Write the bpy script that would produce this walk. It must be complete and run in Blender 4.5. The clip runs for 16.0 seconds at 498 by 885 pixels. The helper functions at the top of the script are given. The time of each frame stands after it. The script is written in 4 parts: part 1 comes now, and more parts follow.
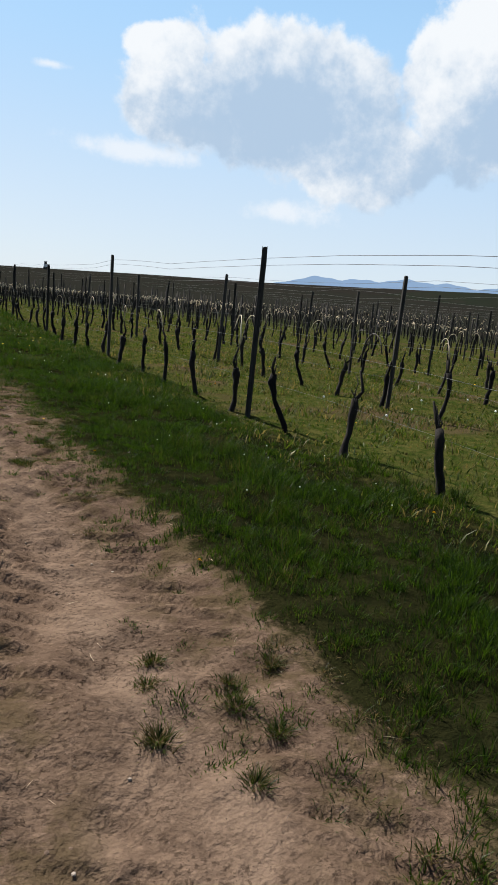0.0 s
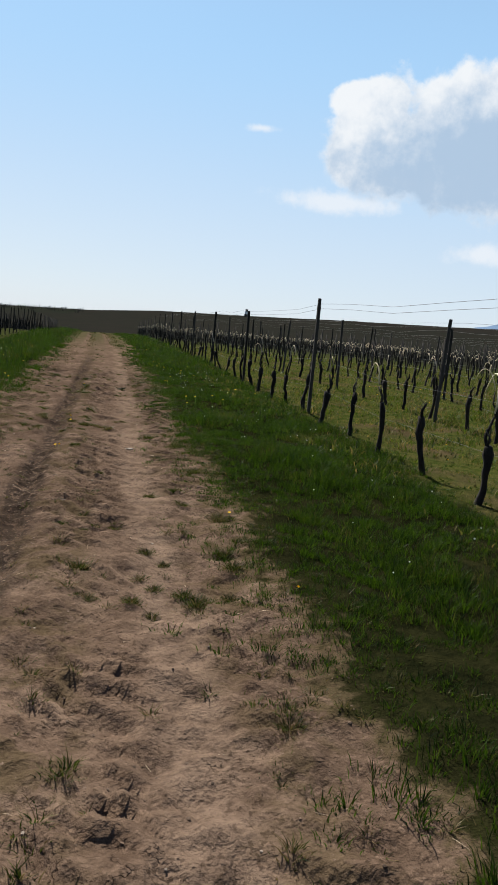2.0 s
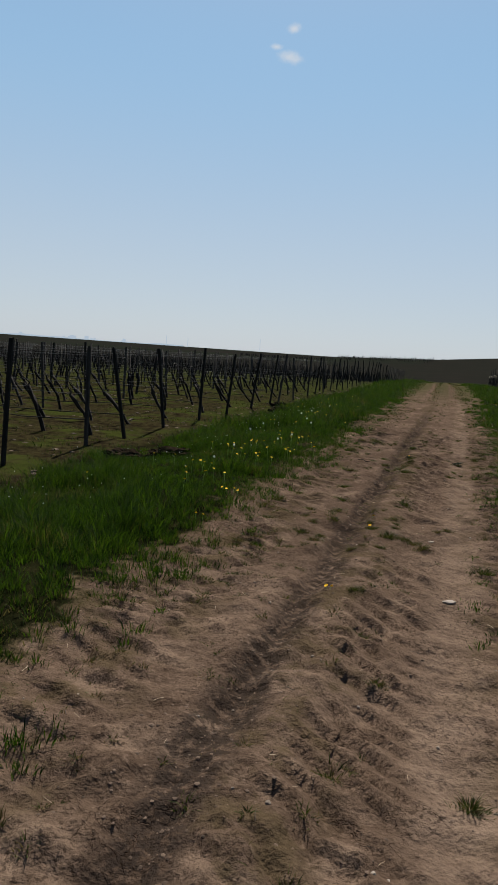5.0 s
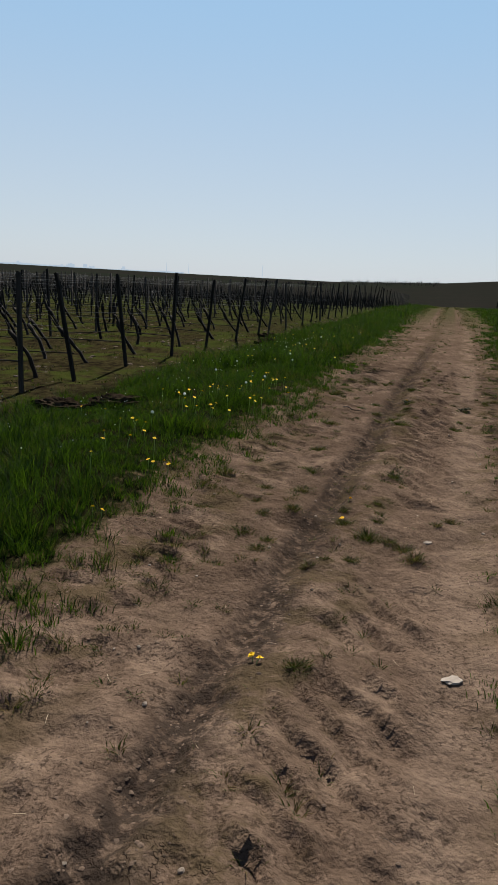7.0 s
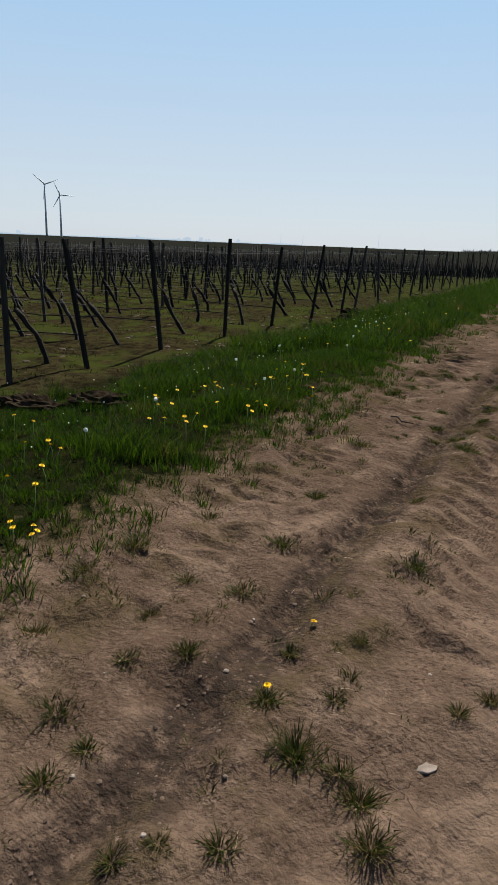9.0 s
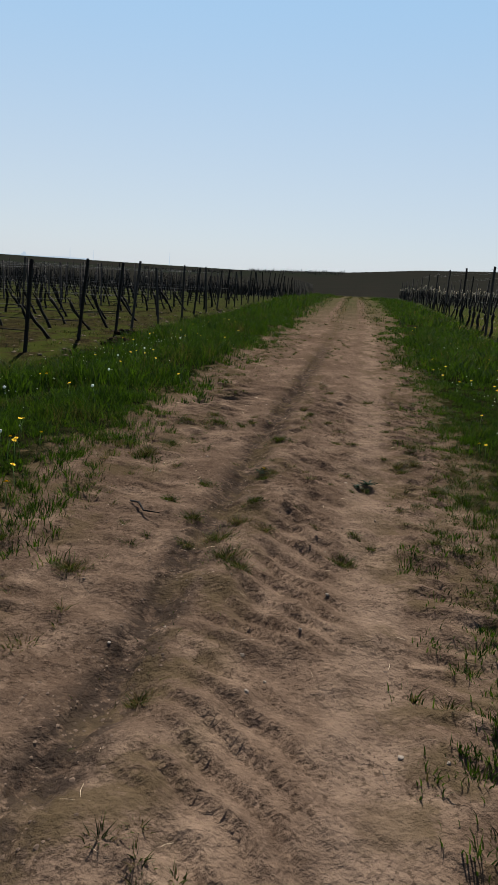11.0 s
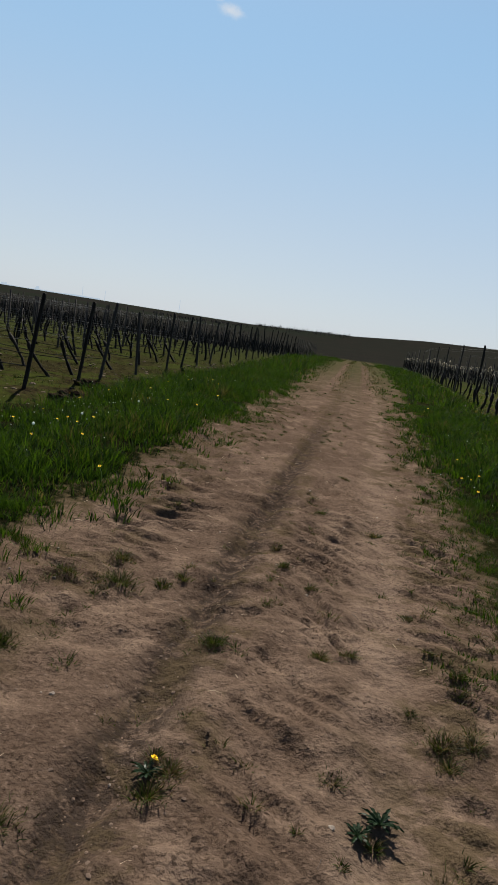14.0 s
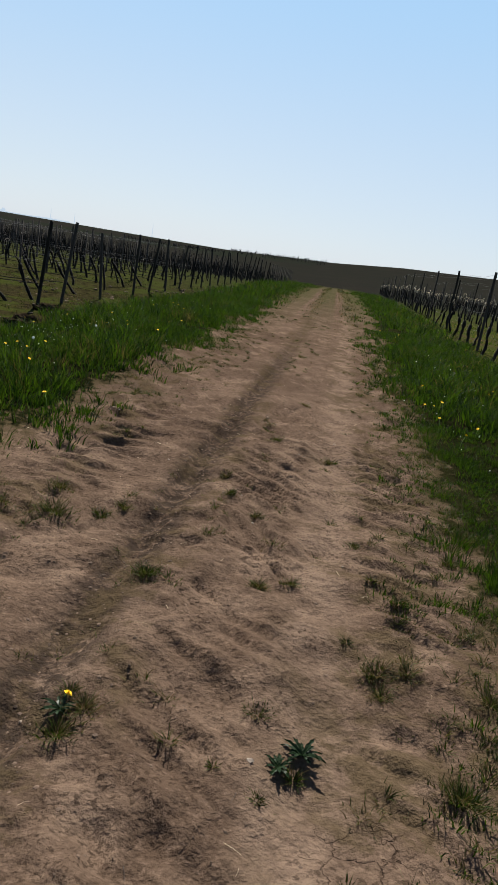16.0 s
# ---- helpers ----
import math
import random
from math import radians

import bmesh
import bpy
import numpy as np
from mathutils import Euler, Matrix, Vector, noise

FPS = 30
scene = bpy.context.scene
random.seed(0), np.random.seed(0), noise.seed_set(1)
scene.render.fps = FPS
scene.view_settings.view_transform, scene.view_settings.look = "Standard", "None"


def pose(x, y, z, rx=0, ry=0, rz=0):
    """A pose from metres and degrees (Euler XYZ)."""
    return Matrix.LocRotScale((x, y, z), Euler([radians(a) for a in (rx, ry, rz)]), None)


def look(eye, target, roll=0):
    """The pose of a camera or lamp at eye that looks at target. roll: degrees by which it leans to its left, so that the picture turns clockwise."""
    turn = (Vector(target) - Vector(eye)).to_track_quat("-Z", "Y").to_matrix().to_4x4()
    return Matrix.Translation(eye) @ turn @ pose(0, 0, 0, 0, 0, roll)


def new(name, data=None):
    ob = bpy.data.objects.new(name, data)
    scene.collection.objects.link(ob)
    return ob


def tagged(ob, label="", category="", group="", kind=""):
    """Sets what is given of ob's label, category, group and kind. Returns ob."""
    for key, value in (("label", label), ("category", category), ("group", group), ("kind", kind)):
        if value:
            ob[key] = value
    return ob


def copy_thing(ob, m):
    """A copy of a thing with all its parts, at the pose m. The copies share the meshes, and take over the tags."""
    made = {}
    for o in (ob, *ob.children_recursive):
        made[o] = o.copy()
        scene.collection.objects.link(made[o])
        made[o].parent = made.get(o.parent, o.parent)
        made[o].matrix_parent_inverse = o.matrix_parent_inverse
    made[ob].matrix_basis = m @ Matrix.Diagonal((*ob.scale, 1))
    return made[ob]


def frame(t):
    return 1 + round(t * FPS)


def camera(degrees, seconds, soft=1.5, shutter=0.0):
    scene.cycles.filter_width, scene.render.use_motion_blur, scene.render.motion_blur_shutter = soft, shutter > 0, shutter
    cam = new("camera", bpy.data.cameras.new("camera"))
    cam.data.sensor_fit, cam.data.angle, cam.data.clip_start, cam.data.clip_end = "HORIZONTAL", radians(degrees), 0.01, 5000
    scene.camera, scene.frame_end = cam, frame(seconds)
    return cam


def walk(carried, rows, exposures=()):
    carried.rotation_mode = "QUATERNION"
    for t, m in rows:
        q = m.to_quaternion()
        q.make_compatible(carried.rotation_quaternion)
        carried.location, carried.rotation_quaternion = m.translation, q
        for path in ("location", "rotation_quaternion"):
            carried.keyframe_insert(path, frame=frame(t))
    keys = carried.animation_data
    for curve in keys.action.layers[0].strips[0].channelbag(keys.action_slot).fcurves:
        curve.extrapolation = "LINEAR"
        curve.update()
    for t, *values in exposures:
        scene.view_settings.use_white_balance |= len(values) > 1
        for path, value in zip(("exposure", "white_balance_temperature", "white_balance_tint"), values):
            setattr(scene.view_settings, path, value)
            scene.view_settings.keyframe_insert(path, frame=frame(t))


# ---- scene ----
cam = camera(40.9, 16.0, soft=1.0)
PATH = [
    (0, (-0.343, 1.066, 1.348), (0.641, 2.759, 0.944), 5.8),
    (0.5, (-0.239, 1.532, 1.339), (0.63, 3.256, 0.817), 5.8),
    (0.6, (-0.22, 1.632, 1.332), (0.6, 3.399, 0.88), 5.5),
    (1, (-0.137, 1.991, 1.358), (0.375, 3.883, 0.96), 4.1),
    (1.5, (-0.043, 2.605, 1.374), (0.485, 4.469, 0.875), 6.6),
    (2, (0.125, 3.103, 1.372), (0.59, 5.02, 1.042), 5.7),
    (2.5, (0.159, 3.621, 1.389), (0.605, 5.543, 1.06), 4.9),
    (3, (0.24, 4.067, 1.427), (0.633, 6.013, 1.178), 4.9),
    (3.5, (0.274, 4.594, 1.379), (0.72, 6.518, 1.063), 5.3),
    (3.8, (0.273, 4.897, 1.397), (0.746, 6.811, 1.057), 6.9),
    (4.2, (0.423, 5.313, 1.474), (0.066, 7.265, 1.222), 6.1),
    (6.3, (0.306, 7.368, 1.436), (-0.294, 9.25, 1.125), 3.2),
    (6.5, (0.388, 7.569, 1.428), (-0.052, 9.503, 1.168), 2.3),
    (7, (0.38, 7.977, 1.459), (-0.151, 9.844, 0.978), 3.2),
    (7.5, (0.416, 8.529, 1.467), (-0.167, 10.386, 1.012), 4.9),
    (7.6, (0.432, 8.664, 1.427), (-0.147, 10.548, 1.083), 5.3),
    (7.8, (0.443, 9.01, 1.418), (-0.128, 10.873, 0.967), 7.1),
    (7.9, (0.491, 9.147, 1.391), (0.052, 11.042, 0.926), 5.5),
    (8, (0.507, 9.296, 1.342), (0.066, 11.192, 0.887), 4.9),
    (8.5, (0.476, 9.803, 1.35), (-0.149, 11.642, 0.876), 4.0),
    (8.8, (0.517, 10.093, 1.341), (-0.258, 11.838, 0.749), 5.0),
    (9, (0.599, 10.271, 1.399), (-0.224, 12.001, 0.827), 2.3),
    (9.1, (0.607, 10.4, 1.393), (-0.245, 12.113, 0.812), 2.4),
    (9.5, (0.655, 10.82, 1.37), (0.220, 12.713, 0.868), 0.0),
    (9.7, (0.665, 11.004, 1.376), (0.393, 12.921, 0.868), 1.3),
    (11.8, (0.428, 12.834, 1.462), (0.176, 14.765, 1.008), 5.8),
    (12, (0.466, 12.983, 1.491), (0.298, 14.946, 1.148), 5.8),
    (12.2, (0.464, 13.182, 1.506), (0.375, 15.16, 1.225), 5.9),
    (12.5, (0.44, 13.553, 1.44), (0.342, 15.519, 1.086), 6.8),
    (13, (0.393, 14.155, 1.436), (0.314, 16.098, 0.966), 9.1),
    (13.5, (0.392, 14.563, 1.469), (0.182, 16.517, 1.094), 10.4),
    (14, (0.389, 14.932, 1.458), (0.114, 16.883, 1.112), 9.2),
    (14.5, (0.373, 15.135, 1.433), (0.137, 17.1, 1.144), 8.6),
    (15, (0.477, 15.125, 1.464), (0.394, 17.094, 1.121), 10.5),
    (15.5, (0.534, 15.161, 1.431), (0.399, 17.104, 0.978), 10.5),
    (16, (0.553, 15.141, 1.417), (0.387, 17.06, 0.879), 9.7),
]
EXPO = [(0, 1.22), (1.5, 1.28), (2.5, 1.02), (3.0, 0.98), (3.5, 1.05), (4.2, 0.76), (6.3, 0.81), (8.5, 1.0), (9.7, 0.99), (11.8, 0.96), (14.0, 0.88), (14.5, 0.82), (15.2, 0.91), (16, 1.13)]
walk(cam, [(t, look(e, g, r)) for t, e, g, r in PATH], EXPO)

# ---- the plan: the track runs along +y ----
DIRT_L, DIRT_R, RUT_X, EDGE_SKEW = -1.30, 0.93, -0.27, 0.025      # edges of the bare earth, the old rut
RUT_SKEW = 0.018                                # the rut drifts across the track
ROW_X, ROW_STEP, ROW_SKEW = 3.41, 2.75, 0.027   # vine rows beside the track
ROW_START, VINE_STEP = 1.09, 1.22
POST_START, POST_STEP, POST_ROW2 = 1.92, 6.1, 2.43
LEFT_X = -5.27                                   # ends of the cross rows
LEFT_ROWS = [9.5, 11.6, 13.8, 16.0, 17.4, 19.2, 21.35, 23.5, 25.9, 28.2, 29.4, 31.9, 34.7, 36.4]
LEANS = [(0, 0), (-4, 2), (3, 0), (0, 0), (-9, 2), (-6, 1), (2, 0), (5, -1), (7, 0), (6, 1), (6, -2), (-4, 0), (1, 0), (6, 1), (-3, 1), (5, 0), (2, -2)]
HILL_AZ = (-180, -60, -37, -14, -7, 0, 5, 13, 20, 30, 40, 48, 75, 180)
HILL_EL = (0, -0.1, -0.05, 0.0, 0.2, 0.42, 0.9, 1.25, 1.62, 1.97, 2.47, 2.85, 3.0, 0)
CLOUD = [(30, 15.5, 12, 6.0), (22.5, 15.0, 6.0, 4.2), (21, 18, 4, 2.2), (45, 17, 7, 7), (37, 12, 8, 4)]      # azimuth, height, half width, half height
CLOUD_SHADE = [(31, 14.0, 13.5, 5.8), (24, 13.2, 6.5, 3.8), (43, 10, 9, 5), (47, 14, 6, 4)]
WISPS = [(19, 10.8, 8.5, 1.1), (31, 7.6, 5, 1.3), (24, 12.5, 6, 2.2), (12.2, 15.7, 1.7, 0.45), (-14.9, 22.3, 1.7, 0.75), (-15.9, 22.9, 0.9, 0.4), (-14.6, 24.1, 1.0, 0.55)]


# ---- world, sun ----
SUN_AZ, SUN_EL = -12.0, 48.0          # degrees from +y towards +x, and above the horizon
sun_dir = Vector((math.sin(radians(SUN_AZ)) * math.cos(radians(SUN_EL)),
                  math.cos(radians(SUN_AZ)) * math.cos(radians(SUN_EL)), math.sin(radians(SUN_EL))))


def math_node(tree, op, a, b=None, clamp=False):
    node = tree.nodes.new("ShaderNodeMath")
    node.operation, node.use_clamp = op, clamp
    for i, v in enumerate((a, b)):
        if v is None:
            continue
        if isinstance(v, (int, float)):
            node.inputs[i].default_value = v
        else:
            tree.links.new(v, node.inputs[i])
    return node.outputs[0]


def ramp(tree, fac, lo, hi, a=0.0, b=1.0):
    node = tree.nodes.new("ShaderNodeMapRange")
    node.interpolation_type = "SMOOTHSTEP"
    tree.links.new(fac, node.inputs["Value"])
    for key, v in (("From Min", lo), ("From Max", hi), ("To Min", a), ("To Max", b)):
        node.inputs[key].default_value = v
    return node.outputs[0]


def mix(tree, fac, a, b):
    node = tree.nodes.new("ShaderNodeMix")
    node.data_type = "RGBA"
    for sock, v in ((node.inputs[0], fac), (node.inputs[6], a), (node.inputs[7], b)):
        if isinstance(v, (int, float)):
            sock.default_value = v
        elif isinstance(v, tuple):
            sock.default_value = (*v, 1)
        else:
            tree.links.new(v, sock)
    return node.outputs[2]


def noise_tex(tree, vec, scale, detail=4.0, rough=0.55, out="Fac"):
    node = tree.nodes.new("ShaderNodeTexNoise")
    node.inputs["Scale"].default_value, node.inputs["Detail"].default_value = scale, detail
    node.inputs["Roughness"].default_value = rough
    if vec is not None:
        tree.links.new(vec, node.inputs["Vector"])
    return node.outputs[out]


def direction(az, el):
    a, e = radians(az), radians(el)
    return (math.sin(a) * math.cos(e), math.cos(a) * math.cos(e), math.sin(e))


world = bpy.data.worlds.new("World")
scene.world = world
world.use_nodes = True
wt = world.node_tree
wt.nodes.clear()
sky = wt.nodes.new("ShaderNodeTexSky")
sky.sky_type, sky.sun_disc = "NISHITA", False
sky.sun_elevation, sky.sun_rotation = radians(SUN_EL), radians(SUN_AZ)
sky.air_density, sky.dust_density, sky.ozone_density = 1.0, 0.4, 1.2
coord = wt.nodes.new("ShaderNodeTexCoord").outputs["Generated"]


def cloud_lobe(az, el, wide, high):
    """1 in the middle of a lobe of cloud, 0 at its rim, below 0 outside: by the sky's direction."""
    sep = wt.nodes.new("ShaderNodeVectorRotate")
    sep.rotation_type = "Z_AXIS"
    sep.inputs["Angle"].default_value = radians(az)
    wt.links.new(coord, sep.inputs["Vector"])
    xyz = wt.nodes.new("ShaderNodeSeparateXYZ")
    wt.links.new(sep.outputs[0], xyz.inputs[0])
    u = math_node(wt, "ARCTAN2", xyz.outputs[0], xyz.outputs[1])
    v = math_node(wt, "ARCSINE", xyz.outputs[2])
    v = math_node(wt, "SUBTRACT", v, radians(el))
    u = math_node(wt, "MULTIPLY", u, 1 / radians(wide))
    v = math_node(wt, "MULTIPLY", v, 1 / radians(high))
    r = math_node(wt, "SQRT", math_node(wt, "ADD", math_node(wt, "MULTIPLY", u, u), math_node(wt, "MULTIPLY", v, v)))
    return math_node(wt, "SUBTRACT", 1.0, r)


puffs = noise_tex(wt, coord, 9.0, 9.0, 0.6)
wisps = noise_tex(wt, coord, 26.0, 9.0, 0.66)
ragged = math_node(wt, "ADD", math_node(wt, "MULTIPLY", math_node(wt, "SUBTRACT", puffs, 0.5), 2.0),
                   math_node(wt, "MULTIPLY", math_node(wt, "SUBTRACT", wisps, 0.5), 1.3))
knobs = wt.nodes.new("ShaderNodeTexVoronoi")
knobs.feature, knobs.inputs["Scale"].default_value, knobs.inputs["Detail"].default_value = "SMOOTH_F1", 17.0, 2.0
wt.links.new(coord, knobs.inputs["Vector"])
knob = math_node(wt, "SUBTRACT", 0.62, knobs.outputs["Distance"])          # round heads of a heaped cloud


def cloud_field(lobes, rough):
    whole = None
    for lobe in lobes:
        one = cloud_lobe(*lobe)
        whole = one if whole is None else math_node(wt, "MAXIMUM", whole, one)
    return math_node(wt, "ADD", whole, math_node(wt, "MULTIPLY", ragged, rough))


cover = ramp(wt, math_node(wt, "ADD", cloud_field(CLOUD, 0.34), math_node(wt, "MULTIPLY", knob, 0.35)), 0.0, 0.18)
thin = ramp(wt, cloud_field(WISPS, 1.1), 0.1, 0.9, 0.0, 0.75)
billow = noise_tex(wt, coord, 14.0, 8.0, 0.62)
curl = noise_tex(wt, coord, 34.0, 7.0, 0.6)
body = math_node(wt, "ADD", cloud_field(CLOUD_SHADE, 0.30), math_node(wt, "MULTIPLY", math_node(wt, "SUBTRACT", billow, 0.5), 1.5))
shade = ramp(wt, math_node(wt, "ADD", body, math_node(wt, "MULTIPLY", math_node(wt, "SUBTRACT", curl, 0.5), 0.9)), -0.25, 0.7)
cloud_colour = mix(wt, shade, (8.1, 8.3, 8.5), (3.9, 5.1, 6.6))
sepw = wt.nodes.new("ShaderNodeSeparateXYZ")
wt.links.new(coord, sepw.inputs[0])
rising = ramp(wt, sepw.outputs[2], 0.0, 0.42)
hazy = mix(wt, rising, (6.0, 6.9, 7.9), (3.6, 6.1, 8.9))                 # spring haze, whitish towards the horizon
toward_sun = math_node(wt, "ADD", math_node(wt, "MULTIPLY", sepw.outputs[0], sun_dir.x), math_node(wt, "MULTIPLY", sepw.outputs[1], sun_dir.y))
glare = ramp(wt, toward_sun, -0.35, 0.45, 0.12, 1.0)                      # the haze shines on the sun's side alone
clear = mix(wt, math_node(wt, "MULTIPLY", ramp(wt, sepw.outputs[2], 0.30, 0.75, 0.85, 0.0), glare), sky.outputs[0], hazy)
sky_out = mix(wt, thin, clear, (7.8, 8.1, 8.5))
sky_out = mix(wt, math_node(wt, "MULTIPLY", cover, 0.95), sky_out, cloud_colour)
bg = wt.nodes.new("ShaderNodeBackground")
bg.inputs["Strength"].default_value = 0.050
wt.links.new(sky_out, bg.inputs["Color"])
wt.links.new(bg.outputs[0], wt.nodes.new("ShaderNodeOutputWorld").inputs["Surface"])

sun = new("sun", bpy.data.lights.new("sun", "SUN"))
sun.data.energy, sun.data.angle, sun.data.color = 5.0, radians(0.53), (1.0, 0.95, 0.86)
sun.matrix_world = look(sun_dir * 50, (0, 0, 0))


# ---- materials ----
def material(name, rough=0.9, spec=0.3):
    m = bpy.data.materials.new(name)
    m.use_nodes = True
    t = m.node_tree
    b = t.nodes["Principled BSDF"]
    b.inputs["Roughness"].default_value = rough
    b.inputs["Specular IOR Level"].default_value = spec
    return m, t, b


def bump(t, b, height, strength, distance):
    node = t.nodes.new("ShaderNodeBump")
    node.inputs["Strength"].default_value, node.inputs["Distance"].default_value = strength, distance
    t.links.new(height, node.inputs["Height"])
    t.links.new(node.outputs[0], b.inputs["Normal"])


def position(t):
    return t.nodes.new("ShaderNodeNewGeometry").outputs["Position"]


def island(t):
    return t.nodes.new("ShaderNodeNewGeometry").outputs["Random Per Island"]


def ob_random(t):
    return t.nodes.new("ShaderNodeObjectInfo").outputs["Random"]


def simple(name, dark, light, scale, rough=0.9, spec=0.3, relief=0.0, stretch=(1, 1, 1), rand=None):
    m, t, b = material(name, rough, spec)
    geo = t.nodes.new("ShaderNodeTexCoord").outputs["Object"]
    mp = t.nodes.new("ShaderNodeMapping")
    mp.inputs["Scale"].default_value = stretch
    t.links.new(geo, mp.inputs[0])
    n1 = noise_tex(t, mp.outputs[0], scale, 6)
    n2 = noise_tex(t, mp.outputs[0], scale * 0.15, 3)
    f = math_node(t, "ADD", math_node(t, "MULTIPLY", n1, 0.65), math_node(t, "MULTIPLY", n2, 0.35))
    if rand:
        f = math_node(t, "ADD", f, math_node(t, "MULTIPLY", math_node(t, "SUBTRACT", rand(t), 0.5), 0.35))
    c = mix(t, ramp(t, f, 0.3, 0.7), dark, light)
    t.links.new(c, b.inputs["Base Color"])
    if relief:
        bump(t, b, n1, 0.8, relief)
    return m


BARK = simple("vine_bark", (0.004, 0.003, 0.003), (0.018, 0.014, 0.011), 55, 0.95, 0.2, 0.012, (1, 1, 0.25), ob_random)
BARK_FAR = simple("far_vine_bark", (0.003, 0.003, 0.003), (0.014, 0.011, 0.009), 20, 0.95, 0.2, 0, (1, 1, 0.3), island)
CANE = simple("pruned_cane", (0.26, 0.19, 0.12), (0.52, 0.42, 0.29), 40, 0.6, 0.4, 0.002, (1, 1, 1), ob_random)
CANE_DARK = simple("brown_cane", (0.010, 0.007, 0.005), (0.032, 0.022, 0.015), 40, 0.7, 0.4, 0.002, (1, 1, 1), ob_random)
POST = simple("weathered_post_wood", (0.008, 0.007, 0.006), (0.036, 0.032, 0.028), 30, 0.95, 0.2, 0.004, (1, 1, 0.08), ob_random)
WIRE = simple("galvanised_wire", (0.07, 0.07, 0.07), (0.15, 0.15, 0.15), 10, 0.8, 0.15)
HOSE = simple("black_drip_hose", (0.012, 0.012, 0.013), (0.03, 0.03, 0.03), 10, 0.95, 0.02)
PETAL = simple("dandelion_yellow", (0.60, 0.36, 0.005), (0.78, 0.52, 0.01), 60, 0.8, 0.2)
STALK = simple("flower_stalk", (0.10, 0.16, 0.04), (0.2, 0.28, 0.08), 30, 0.8, 0.3)
PUFF = simple("seed_head_white", (0.62, 0.62, 0.58), (0.82, 0.82, 0.78), 60, 0.9, 0.1)
STONE = simple("pale_pebble", (0.11, 0.085, 0.066), (0.24, 0.20, 0.165), 25, 0.9, 0.3, 0.003, (1, 1, 1), ob_random)
CLOD = simple("earth_clod", (0.034, 0.023, 0.016), (0.105, 0.072, 0.052), 20, 0.95, 0.15, 0.006, (1, 1, 1), island)
MOUND = simple("dug_earth", (0.008, 0.006, 0.004), (0.036, 0.026, 0.018), 14, 1.0, 0.0, 0.03)
TURBINE = simple("turbine_white", (0.42, 0.46, 0.5), (0.5, 0.54, 0.58), 0.05, 0.6, 0.3)
PLASTER = simple("white_plaster", (0.6, 0.6, 0.58), (0.78, 0.78, 0.76), 3, 0.9, 0.2)
DARKWOOD = simple("dark_boards", (0.02, 0.018, 0.016), (0.05, 0.045, 0.04), 8, 0.9, 0.2)


def grass_material(name, low, high, dry, dry_amount, thin=0.5):
    m, t, b = material(name, 0.45, 0.15)
    r = island(t)
    p = position(t)
    n = noise_tex(t, p, 1.1, 3)
    patch = noise_tex(t, p, 4.5, 3)
    c = mix(t, ramp(t, math_node(t, "ADD", math_node(t, "MULTIPLY", r, 0.7), math_node(t, "MULTIPLY", patch, 0.6)), 0.2, 1.05), low, high)
    f = math_node(t, "ADD", math_node(t, "MULTIPLY", n, 0.75), math_node(t, "MULTIPLY", math_node(t, "FRACT", math_node(t, "MULTIPLY", r, 17.3)), 0.5))
    c = mix(t, ramp(t, f, 0.95 - dry_amount, 1.15 - dry_amount), c, dry)
    t.links.new(c, b.inputs["Base Color"])
    tr = t.nodes.new("ShaderNodeBsdfTranslucent")
    t.links.new(c, tr.inputs["Color"])
    mx = t.nodes.new("ShaderNodeMixShader")
    mx.inputs[0].default_value = thin
    t.links.new(b.outputs[0], mx.inputs[1])
    t.links.new(tr.outputs[0], mx.inputs[2])
    t.links.new(mx.outputs[0], t.nodes["Material Output"].inputs["Surface"])
    return m


GRASS = grass_material("verge_grass", (0.002, 0.007, 0.001), (0.034, 0.069, 0.003), (0.075, 0.058, 0.018), 0.16)
TUFT = grass_material("track_grass", (0.005, 0.011, 0.001), (0.038, 0.054, 0.005), (0.100, 0.070, 0.028), 0.33, 0.45)
WEED = grass_material("vineyard_weed", (0.013, 0.030, 0.002), (0.060, 0.082, 0.008), (0.125, 0.095, 0.028), 0.32)
WEED_DARK = grass_material("thin_weed", (0.004, 0.010, 0.001), (0.022, 0.032, 0.004), (0.060, 0.046, 0.016), 0.32)
LEAF = grass_material("broad_leaf", (0.005, 0.014, 0.004), (0.014, 0.028, 0.007), (0.03, 0.036, 0.012), 0.05, 0.2)


